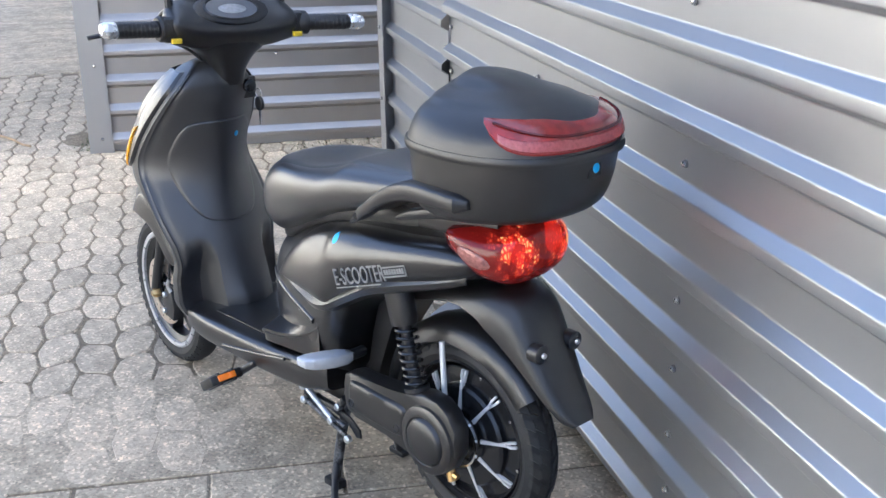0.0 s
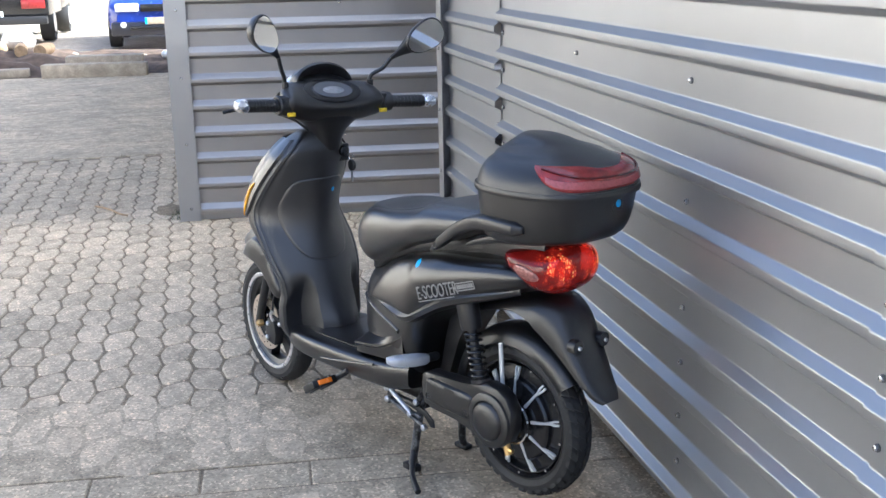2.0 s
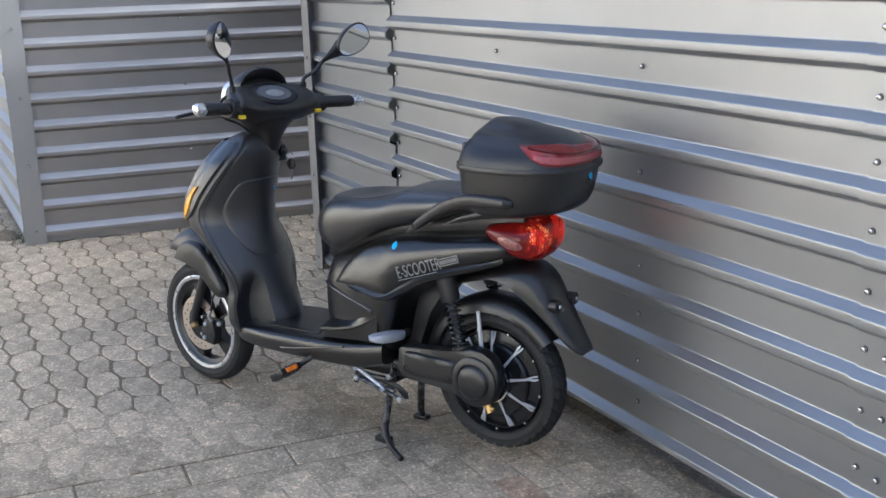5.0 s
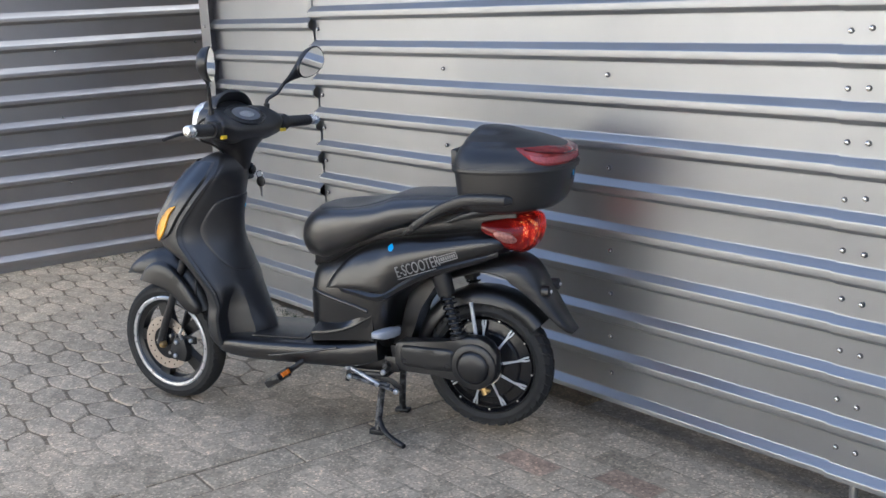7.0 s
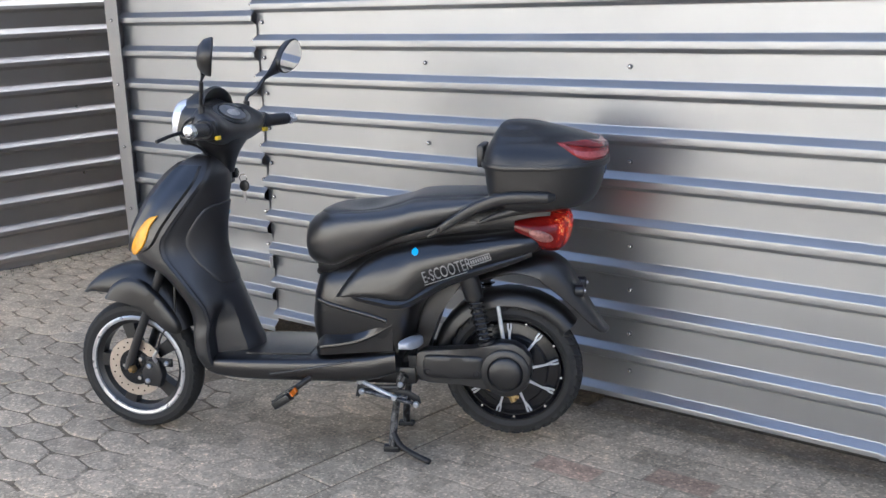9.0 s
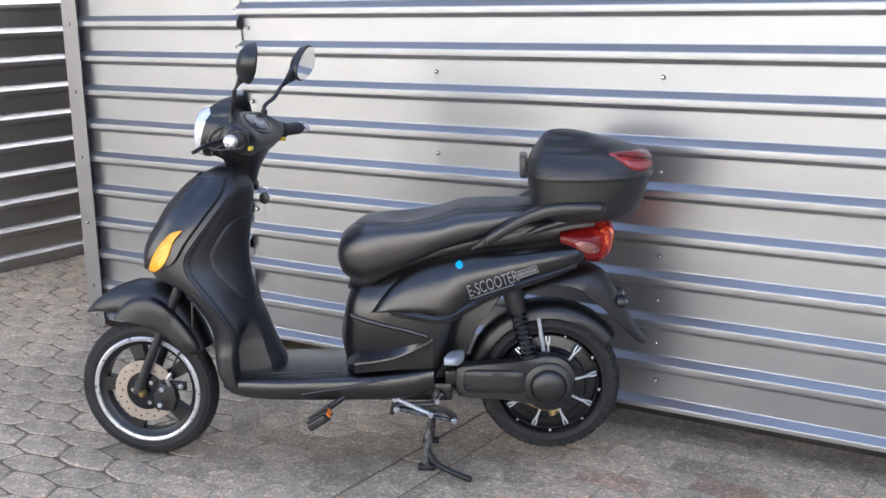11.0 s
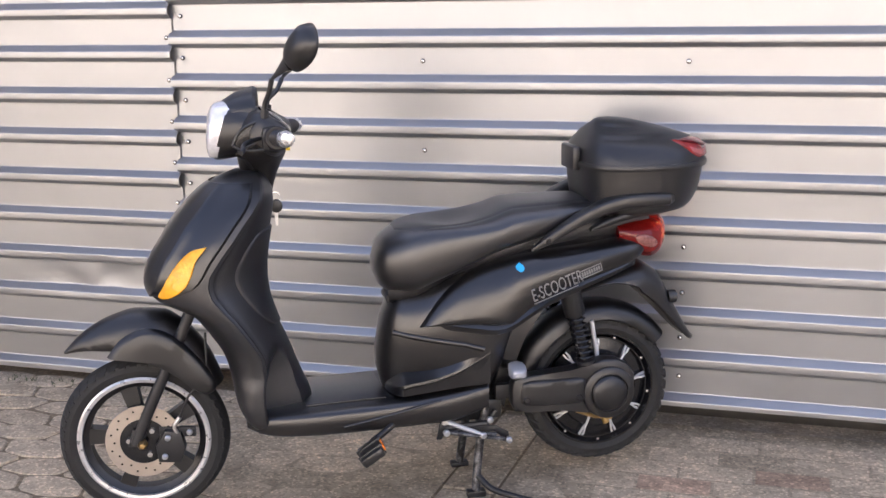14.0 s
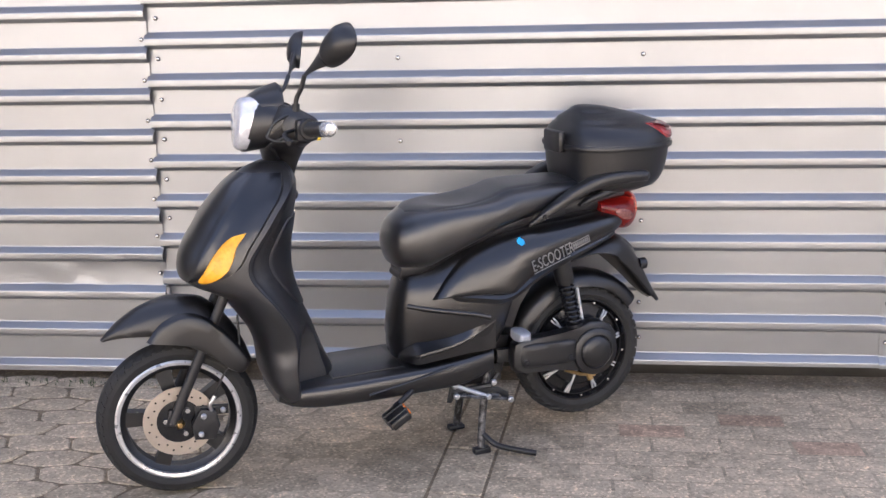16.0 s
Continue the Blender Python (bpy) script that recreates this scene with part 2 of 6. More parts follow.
_n["Principled BSDF"].inputs["Emission Strength"].default_value = 0.18
M_REDREF = material("red_reflector", (0.22, 0.016, 0.015), 0.15, 0, 0.3, 40.0, 0.1, 200.0, spec=0.7)
M_REDPANEL = material("prismatic_red", (0.32, 0.062, 0.065), 0.22, 0, 0.2, 160.0, 0.25, 420.0, spec=0.8)
M_REDDARK = material("dark_red_ridge", (0.09, 0.006, 0.006), 0.2, 0, 0.2, 40.0)
M_CLEARP = material("clear_lamp_window", (0.26, 0.10, 0.085), 0.12, 0.2, 0.4, 120.0, 0.4, 160.0, spec=0.8)
M_REDLIT = glow("lit_bulb", (1.0, 0.10, 0.03), 2.2)
M_HEADLENS = material("headlight_glass", (0.78, 0.80, 0.84), 0.08, 0.45, 0.12, 60.0, 0.25, 60.0)
M_YELLOW = material("yellow_switch", (0.75, 0.55, 0.02), 0.4)
M_ORANGE = material("orange_reflector", (0.85, 0.22, 0.02), 0.25)
M_STICKER = material("blue_sticker", (0.03, 0.36, 0.72), 0.35)
M_LETTER = material("silver_letter", (0.23, 0.23, 0.228), 0.4, 0.3)
M_DIAL = material("dial_face", (0.10, 0.105, 0.12), 0.08, 0, 0.1, 30.0, spec=0.8)
# window tone with the dial glass's pale reflection put into the colour
M_DIALGLARE = material("dial_window_glare", (0.27, 0.275, 0.285), 0.15, 0, 0.2, 90.0)
M_CARBLUE = material("blue_car_paint", (0.010, 0.032, 0.26), 0.25, 0.1, 0.05, 10.0, coat=0.6)
M_CARDARK = material("dark_bumper", (0.012, 0.013, 0.022), 0.4)
M_WHITE = material("white_plastic", (0.75, 0.75, 0.73), 0.4)
M_LAMPGLASS = material("lamp_glass", (0.70, 0.72, 0.74), 0.12, 0.3)
M_WOOD = material("cut_log", (0.36, 0.25, 0.14), 0.85, 0, 0.25, 20.0, 0.4, 60.0)
M_KERB = stone_material("kerb_concrete", (0.40, 0.345, 0.27), grit=0.25)
M_DARKGLASS = material("dark_window", (0.02, 0.025, 0.03), 0.06)


# ---- mesh helpers ----
def finish(bm, sharp=38):
    bmesh.ops.remove_doubles(bm, verts=bm.verts, dist=1e-5)
    bmesh.ops.recalc_face_normals(bm, faces=bm.faces)
    for f in bm.faces:
        f.smooth = True
    for e in bm.edges:
        if len(e.link_faces) == 2 and e.calc_face_angle(0) > radians(sharp):
            e.smooth = False


def part(name, bm, mat, parent=None, label="", flip=False, sharp=38):
    """Links a bmesh as one mesh object under a thing or a part."""
    if flip:
        bmesh.ops.scale(bm, vec=(1, -1, 1), verts=bm.verts)
    finish(bm, sharp)
    me = bpy.data.meshes.new(name)
    bm.to_mesh(me)
    bm.free()
    me.materials.append(mat)
    ob = new(name, me)
    ob.parent = parent
    if label:
        tagged(ob, label)
    return ob


def thing(name, label, category, m=None, group="", kind=""):
    ob = new(name)
    ob.empty_display_size = 0.1
    if m is not None:
        ob.matrix_world = m
    return tagged(ob, label, category, group, kind)


def box(bm, x0, x1, y0, y1, z0, z1, bevel=0.0):
    vs = [bm.verts.new(p) for p in ((x0, y0, z0), (x1, y0, z0), (x1, y1, z0), (x0, y1, z0), (x0, y0, z1), (x1, y0, z1), (x1, y1, z1), (x0, y1, z1))]
    fs = [bm.faces.new([vs[i] for i in q]) for q in ((0, 3, 2, 1), (4, 5, 6, 7), (0, 1, 5, 4), (1, 2, 6, 5), (2, 3, 7, 6), (3, 0, 4, 7))]
    if bevel:
        es = list({e for f in fs for e in f.edges})
        bmesh.ops.bevel(bm, geom=es, offset=bevel, segments=2, affect="EDGES", profile=0.5)
    return bm


def loft(rings, cap=True, close=True, bm=None):
    bm = bm or bmesh.new()
    rows = [[bm.verts.new(p) for p in r] for r in rings]
    n = len(rows[0])
    for a, b in zip(rows, rows[1:]):
        for i in range(n if close else n - 1):
            bm.faces.new((a[i], a[(i + 1) % n], b[(i + 1) % n], b[i]))
    if cap:
        bm.faces.new(rows[0][::-1])
        bm.faces.new(rows[-1])
    return bm


def pchip(xs, ys, x):
    """Smooth interpolation through given values, without overshoot."""
    xs, ys = np.array(xs, float), np.array(ys, float)
    h = np.diff(xs)
    d = np.diff(ys) / h
    m = np.zeros(len(xs))
    m[0], m[-1] = d[0], d[-1]
    for i in range(1, len(xs) - 1):
        if d[i - 1] * d[i] > 0:
            w1, w2 = 2 * h[i] + h[i - 1], h[i] + 2 * h[i - 1]
            m[i] = (w1 + w2) / (w1 / d[i - 1] + w2 / d[i])
    x = min(max(x, xs[0]), xs[-1])
    k = min(int(np.searchsorted(xs, x, side="right")) - 1, len(h) - 1)
    t = (x - xs[k]) / h[k]
    return float((2 * t**3 - 3 * t**2 + 1) * ys[k] + (t**3 - 2 * t**2 + t) * h[k] * m[k] + (-2 * t**3 + 3 * t**2) * ys[k + 1] + (t**3 - t**2) * h[k] * m[k + 1])


def table(rows, n):
    """n evenly spaced rows, interpolated smoothly from rows sorted by their first value."""
    cols = list(zip(*rows))
    xs = np.linspace(cols[0][0], cols[0][-1], n)
    return [[x] + [pchip(cols[0], c, x) for c in cols[1:]] for x in xs]


def spow(c, p):
    return math.copysign(abs(c) ** p, c)


def superring(n, a, b, e):
    """n points of a superellipse with half axes a, b and exponent e."""
    return [(a * spow(math.cos(2 * math.pi * i / n), 2 / e), b * spow(math.sin(2 * math.pi * i / n), 2 / e)) for i in range(n)]


def along(rows, n=24, m=28):
    """Loft along u. Rows: u, z bottom, z top, half width, exponent."""
    rings = []
    for u, zb, zt, hw, ex in table(rows, n):
        rings.append([(u, p, (zb + zt) / 2 + q) for p, q in superring(m, hw, (zt - zb) / 2, ex)])
    return loft(rings)


def smooth_path(pts, n):
    """n points on a Catmull-Rom curve through pts."""
    P = [Vector(p) for p in pts]
    P = [P[0] * 2 - P[1]] + P + [P[-1] * 2 - P[-2]]
    out = []
    for i in range(n):
        s = i / (n - 1) * (len(P) - 3)
        k = min(int(s), len(P) - 4)
        t = s - k
        a, b, c, d = P[k:k + 4]
        out.append(0.5 * (2 * b + (c - a) * t + (2 * a - 5 * b + 4 * c - d) * t * t + (3 * b - a - 3 * c + d) * t**3))
    return out


def tube(pts, r, n=10, bm=None, r1=None):
    """A round bar through pts, with radius r (to r1)."""
    pts = [Vector(p) for p in pts]
    rings = []
    side = None
    for i, p in enumerate(pts):
        d = (pts[min(i + 1, len(pts) - 1)] - pts[max(i - 1, 0)]).normalized()
        if side is None:
            side = d.orthogonal().normalized()
        side = (side - d * side.dot(d)).normalized()
        up = d.cross(side)
        rr = r if r1 is None else r + (r1 - r) * i / (len(pts) - 1)
        rings.append([p + (side * math.cos(2 * math.pi * j / n) + up * math.sin(2 * math.pi * j / n)) * rr for j in range(n)])
    return loft(rings, bm=bm)


def lathe(profile, centre, n=48, bm=None, axis="y", closed=False):
    """Turns a profile of (radius, along the axis) round the y (or given) axis through centre."""
    bm = bm or bmesh.new()
    cx, cy, cz = centre
    rows = []
    for j in range(n):
        a = 2 * math.pi * j / n
        row = []
        for r, h in profile:
            if axis == "y":
                row.append(bm.verts.new((cx + r * math.cos(a), cy + h, cz + r * math.sin(a))))
            elif axis == "x":
                row.append(bm.verts.new((cx + h, cy + r * math.cos(a), cz + r * math.sin(a))))
            else:
                row.append(bm.verts.new((cx + r * math.cos(a), cy + r * math.sin(a), cz + h)))
        rows.append(row)
    k = len(profile)
    for j in range(n):
        a, b = rows[j], rows[(j + 1) % n]
        for i in range(k if closed else k - 1):
            bm.faces.new((a[i], b[i], b[(i + 1) % k], a[(i + 1) % k]))
    return bm


def plate(outline, v0, v1, bevel=0.0, bm=None):
    """A flat plate with an outline in (u, z), between v0 and v1."""
    bm = bm or bmesh.new()
    a = [bm.verts.new((u, v0, z)) for u, z in outline]
    b = [bm.verts.new((u, v1, z)) for u, z in outline]
    n = len(a)
    fs = [bm.faces.new(a[::-1]), bm.faces.new(b)]
    for i in range(n):
        fs.append(bm.faces.new((a[i], a[(i + 1) % n], b[(i + 1) % n], b[i])))
    if bevel:
        bmesh.ops.bevel(bm, geom=list({e for e in fs[0].edges} | {e for e in fs[1].edges}), offset=bevel, segments=2, affect="EDGES", profile=0.5)
    return bm


def cushion(outline, surface, lift, n=40, steps=((1.0, 0.0), (0.95, 0.7), (0.86, 1.0), (0.5, 1.1), (0.0, 1.15))):
    """A raised panel with a smooth closed outline in (u, z), lying on v = surface(u, z)."""
    pts = [p for p in smooth_path([(u, z, 0) for u, z in outline] + [(*outline[0], 0)], n + 1)[:-1]]
    cu, cz = sum(p.x for p in pts) / n, sum(p.y for p in pts) / n
    bm = bmesh.new()
    rows = []
    for s, h in steps[:-1]:
        rows.append([bm.verts.new((cu + (p.x - cu) * s, surface(cu + (p.x - cu) * s, cz + (p.y - cz) * s) + lift * h, cz + (p.y - cz) * s)) for p in pts])
    c = bm.verts.new((cu, surface(cu, cz) + lift * steps[-1][1], cz))
    for a, b in zip(rows, rows[1:]):
        for i in range(n):
            bm.faces.new((a[i], a[(i + 1) % n], b[(i + 1) % n], b[i]))
    for i in range(n):
        bm.faces.new((rows[-1][i], rows[-1][(i + 1) % n], c))
    return bm


# ---- walls ----
def sheet(x0, x1, z0, z1, rib_top, pitch, up, crest, down, depth, thick=0.0015, step=0.22, seed=0.0, b=0.0036):
    """A corrugated sheet in the x-z plane, ribs towards -y with rolled bends, slightly uneven."""
    corners = [(0.0, 0.0), (-up, -depth), (-up - crest, -depth), (-up - crest - down, 0.0)]
    line = [(0.03, 0.0)] + corners + [(-up - crest - down - 0.03, 0.0)]
    rib = []
    for i in (1, 2, 3, 4):
        c = Vector(line[i])
        a, d = (Vector(line[i - 1]) - c).normalized() * b, (Vector(line[i + 1]) - c).normalized() * b
        if i == 1:
            rib.append(tuple(c + a * 1.7))
        rib += [tuple(c + a * (1 - t) ** 2 + d * t * t) for t in (0.0, 0.25, 0.5, 0.75, 1.0)]
        if i == 4:
            rib.append(tuple(c + d * 1.7))
    prof = [(z1, 0.0)]
    z = rib_top + math.ceil((z1 - rib_top) / pitch) * pitch
    while z > z0 - pitch:
        prof += [(z + dz, y) for dz, y in rib if z0 < z + dz < z1]
        mid = z - up - crest - down - (pitch - up - crest - down) / 2
        if z0 < mid < z1:
            prof.append((mid, 0.0))
        z -= pitch
    prof.append((z0, prof[-1][1]))
    n = max(2, int((x1 - x0) / step))
    rings = []
    for i in range(n + 1):
        x = x0 + (x1 - x0) * i / n
        front = [(x, y + 0.0016 * noise.noise((x * 1.7, z * 5.0, seed)), z) for z, y in prof]
        rings.append(front + [(p[0], p[1] + thick, p[2]) for p in front[::-1]])
    return loft(rings)


def bolt_mesh():
    bm = lathe([(0.0078, 0.0), (0.0078, -0.0022), (0.0, -0.0022)], (0, 0, 0), 14)
    dark = len(bm.faces)
    lathe([(0.0058, -0.002), (0.0058, -0.0075), (0.004, -0.0085), (0.0, -0.0085)], (0, 0, 0), 6, bm)
    bm.faces.ensure_lookup_table()
    for f in bm.faces[:dark]:
        f.material_index = 1
    finish(bm)
    me = bpy.data.meshes.new("bolt")
    bm.to_mesh(me)
    bm.free()
    me.materials.append(M_BOLT)
    me.materials.append(M_RUBBERW)
    return me


BOLT = bolt_mesh()


def bolt(parent, x, y, z, rz=0.0):
    ob = new("bolt", BOLT)
    ob.parent = parent
    ob.matrix_world = pose(x, y, z, 0, random.uniform(0, 60), rz)
    return ob


PITCH = 0.1367
wall_side = thing("wall_side", "silver corrugated steel wall with bolts along its seams", "wall", kind="structure")
part("sheet", sheet(0.874, 3.345, 0.088, 2.6, 1.2165, PITCH, 0.020, 0.023, 0.011, 0.023, seed=1.0), M_STEEL, wall_side, sharp=35)
b2_sheet = part("sheet", sheet(3.300, 8.0, 0.088, 2.6, 1.2165, PITCH, 0.020, 0.023, 0.011, 0.023, seed=4.0), M_STEEL, wall_side, sharp=35)
b2_sheet.location = (0, -0.004, -0.0015)
part("bottom_rail", box(bmesh.new(), 0.88, 8.0, 0.012, 0.045, 0.094, 0.125, 0.003), M_FRAME, wall_side)
for x in (3.36, 5.6):
    part("foot", tube([(x, 0.02, 0.10), (x, 0.02, 0.0)], 0.012, 12), M_FLASH, wall_side)
for z in (1.385, 1.251, 1.108, 0.975, 0.837, 0.70, 0.577, 0.44, 0.30, 0.167, 1.52, 1.66):
    bolt(wall_side, 3.319 + random.uniform(-.003, .003), -0.004, z + random.uniform(-.004, .004))
    bolt(wall_side, 3.376 + random.uniform(-.004, .004), -0.0045, z + random.uniform(-.006, .006))
for z in (1.395, 1.121, 0.839, 0.579, 0.44, 0.30, 0.178):
    bolt(wall_side, 2.516 + random.uniform(-.003, .003), -0.001, z)
for z in (1.395, 1.121, 0.848, 0.575, 0.302):
    bolt(wall_side, 1.722 + random.uniform(-.003, .003), -0.001, z)
for z in (1.395, 1.129, 0.858, 0.72, 0.585, 1.262, 0.993):
    bolt(wall_side, 0.911 + random.uniform(-.003, .003), -0.001, z)
for x in (4.12, 4.92, 5.72):
    for z in (1.395, 1.121, 0.848, 0.575, 0.302):
        bolt(wall_side, x, -0.005, z)

wall_panel = thing("wall_panel", "silver corrugated steel panel with a grey corner flashing", "wall", kind="structure")
dented = sheet(0.015, 0.882, 0.030, 2.6, 1.1705, 0.1377, 0.019, 0.022, 0.011, 0.023, step=0.03, seed=9.0)
for v in dented.verts:
    w = math.exp(-((v.co.z - 0.385) / 0.05) ** 2) * min(1, max(0, (v.co.x - 0.25) / 0.15))
    v.co.y += w * (0.010 * noise.noise((v.co.x * 11, v.co.z * 16, 3.0)) + 0.006)
    v.co.z += w * 0.006 * noise.noise((v.co.x * 8, v.co.z * 4, 8.0))
panel = part("sheet", dented, M_STEEL, wall_panel, sharp=35)
panel.location.y = -0.006
post = bmesh.new()
box(post, -0.045, 0.042, -0.046, -0.043, 0.0, 2.6)
box(post, -0.045, -0.042, -0.043, 0.06, 0.0, 2.6)
part("corner_post", post, M_FLASH, wall_panel, "folded grey steel corner flashing")
for z in (1.555, 1.28, 1.006, 0.734, 0.456, 0.18, 0.052):
    bolt(wall_panel, -0.004, -0.046, z)
for z in (1.33, 1.194, 1.058, 0.923, 0.788, 0.653, 0.523, 0.39):
    bolt(wall_panel, 0.861, -0.0065, z)
part("latch", tube([(0.895, -0.03, 0.30), (0.895, -0.03, 0.345)], 0.008, 10), M_ALU, wall_panel, "small zinc latch pin")

# the hall behind the steel wall, and the second building
hall = tagged(part("wall_hall", box(bmesh.new(), -0.05, 30.0, 0.30, 9.0, -0.05, 4.2), M_PLASTER), "plain rendered hall wall above the steel cladding", "wall", kind="structure")
# added block; its dark colour is the shade in the gap below the sheets
tagged(part("wall_gap_shade", box(bmesh.new(), -0.05, 12.0, 0.20, 0.296, -0.05, 0.6), M_GAP_SHADE), "added block painted dark as the shade in the gap below the sheets", "wall", kind="structure")
# added wall that blocks sun from entering between hall and shed
tagged(part("wall_sun_block", box(bmesh.new(), -1.38, -0.06, 5.8, 6.4, -0.05, 5.0), M_PLASTER), "plain wall added to keep the sun out of the passage between hall and shed", "wall", kind="structure")
B_ANG = -5.2
B_MAT = pose(-1.335, -1.22, 0, 0, 0, 90 + B_ANG)     # local x runs along the wall, towards +y
wall_back = thing("wall_back", "grey corrugated steel wall of a shed with corner flashing", "wall", B_MAT, kind="structure")
part("sheet", sheet(0.06, 7.0, 0.035, 3.3, 1.3825, 0.1435, 0.026, 0.022, 0.014, 0.026, seed=14.0), M_STEEL_B, wall_back, sharp=35)
part("base_strip", box(bmesh.new(), 0.06, 7.0, 0.002, 0.03, 0.0, 0.045), M_FLASH, wall_back)
post = bmesh.new()
box(post, -0.03, 0.085, -0.034, -0.030, 0.0, 3.3)
box(post, -0.03, -0.026, -0.030, 0.12, 0.0, 3.3)
part("corner_post", post, M_FLASH, wall_back, "folded grey steel corner flashing")
for z in (0.07, 0.43, 0.79, 1.15, 1.51):
    bolt(wall_back, 0, 0, 0).matrix_world = B_MAT @ pose(0.035, -0.034, z)
for x in (0.9, 1.7, 2.5):
    for z in (0.45, 0.81, 1.17):
        bolt(wall_back, 0, 0, 0).matrix_world = B_MAT @ pose(x, -0.001, z)

end_wall = thing("wall_end", "sunlit silver corrugated end wall of the shed", "wall", kind="structure")
e_sheet = part("sheet", sheet(0.02, 9.6, 0.035, 3.3, 1.3825, 0.1435, 0.026, 0.022, 0.014, 0.026, seed=21.0), M_STEEL, end_wall, sharp=35)
e_sheet.matrix_world = pose(-1.36, -1.225, 0, 0, 0, 0.0) @ Matrix.Diagonal((-1, 1, 1, 1))
# shed and end sheet drawn out about a metre, to shade the soil bed
tagged(part("wall_shed", box(bmesh.new(), -10.95, -1.40, -1.16, 6.0, -0.05, 3.3), M_PLASTER), "plain inner wall of the shed, lengthened to shade the soil bed", "wall", kind="structure")
# unseen wall, added so the scooter's left side reflects something bright
tagged(part("wall_bounce", box(bmesh.new(), -46.0, -10.0, -20.0, -19.0, -0.05, 9.0), M_PLASTER_L), "unseen cream wall added beyond the yard to brighten the scooter's reflections", "wall", kind="structure")
tagged(part("wall_opposite", box(bmesh.new(), -9.0, 24.0, -17.0, -16.0, -0.05, 6.5), M_PLASTER), "plain cream rendered facade across the yard", "wall", kind="structure")

# ---- ground ----
ground = bmesh.new()
g = 900.0
box(ground, -g, g, -g, g, -0.30, -0.022)
tagged(part("ground", ground, M_GROUND), "grey concrete yard reaching far away", "ground", kind="structure")
bed = bmesh.new()
box(bed, -3.62, 2.30, -5.2, 3.0, -0.02, -0.0036)
tagged(part("joint_bed", bed, M_GRIT), "dark grit filling the joints between pavers", "grit", kind="structure")
bedw = bmesh.new()
edge = lambda y, d: 1.98 + 0.066 * (y + 0.868) + d
for left, right, top in ((lambda y: 1.27 + 0.16 * noise.noise((y * 2.3, 0.4, 1.0)) + 0.06 * noise.noise((y * 9.0, 2.0, 1.0)), lambda y: edge(y, -0.081), -0.0008), (lambda y: edge(y, -0.0809), lambda y: edge(y, 0.0809), -0.0038), (lambda y: edge(y, 0.081), lambda y: 8.0, -0.0008)):
    rows = []
    for k in range(81):
        y = 0.05 - 6.05 * k / 80
        rows.append([bedw.verts.new((x, y, z)) for x, z in ((left(y), -0.012), (left(y) + (0.012 if left(y) < 1.6 else 0.0005), top), (right(y) - 0.0005, top), (right(y), -0.012))])
    for p, q in zip(rows, rows[1:]):
        for i in range(3):
            bedw.faces.new((p[i], p[i + 1], q[i + 1], q[i]))
tagged(part("worn_joint_bed", bedw, M_GRITW), "worn flush grit between old pavers", "grit", kind="structure")

# ---- the scooter ----
SC = pose(1.219, -0.915, 0.0, 0, 0, 28.5)
scooter = thing("electric_scooter", "matt black electric scooter parked on its centre stand", "scooter", SC)
STEER, SU = radians(5.0), 0.05


def sp(name, bm, mat, parent=None, label="", steer=False, sharp=38):
    """A part of the scooter, given as (u back, v left, z up)."""
    if steer:
        for v in bm.verts:
            du, vv = v.co.x - SU, v.co.y
            v.co.x = SU + du * math.cos(STEER) - vv * math.sin(STEER)
            v.co.y = du * math.sin(STEER) + vv * math.cos(STEER) - (0.053 if v.co.z > 0.7 else 0.012)
            if v.co.z > 0.7:
                v.co.z += 0.05 * vv
    return part(name, bm, mat, parent or scooter, label, True, sharp)


def tyre_profile(R, w, rim):
    return [(rim, -w * 0.36), (rim + 0.012, -w * 0.47), (R - 0.030, -w * 0.5), (R - 0.013, -w * 0.42), (R - 0.004, -w * 0.25), (R, 0.0),
            (R - 0.004, w * 0.25), (R - 0.013, w * 0.42), (R - 0.030, w * 0.5), (rim + 0.012, w * 0.47), (rim, w * 0.36)]


def tread(R, w, c, bm, n=46, up=0.003):
    """Raised tread blocks round a tyre."""
    for j in range(n):
        for s, h0, h1 in ((-1, 0.06, 0.26), (1, 0.06, 0.26), (-1, 0.29, 0.45), (1, 0.29, 0.45)):
            a0 = 2 * math.pi * (j + (0.5 if s > 0 else 0) + (0.25 if h0 > 0.2 else 0)) / n
            da = 2 * math.pi / n * 0.40
            vs = []
            for rr in (-0.004, up):
                for a, h in ((a0 - da, h0), (a0 + da * 0.5, h0), (a0 + da * 1.5, h1), (a0, h1)):
                    r = R - (0.004 if h < 0.1 else 0.0085 if h < 0.3 else 0.019) + rr + 0.003
                    vs.append(bm.verts.new((c[0] + r * math.cos(a), c[1] + s * h * w, c[2] + r * math.sin(a))))
            for q in ((4, 5, 6, 7), (0, 1, 5, 4), (1, 2, 6, 5), (2, 3, 7, 6), (3, 0, 4, 7)):
                bm.faces.new([vs[i] for i in q])
    return bm


R = 0.2155
# front wheel
FC = (0.019, 0.0, 0.2175)
fw = sp("front_wheel", lathe([(0.0, 0.040), (0.028, 0.040), (0.030, 0.034), (0.030, -0.034), (0.028, -0.040), (0.0, -0.040)], FC, 24), M_PLASTIC, label="spoked alloy front wheel with a brake disc", steer=True)
sp("tyre", tread(R, 0.078, FC, lathe(tyre_profile(R, 0.074, 0.162), FC, 72), up=0.0), M_TYRE, fw, steer=True, sharp=30)
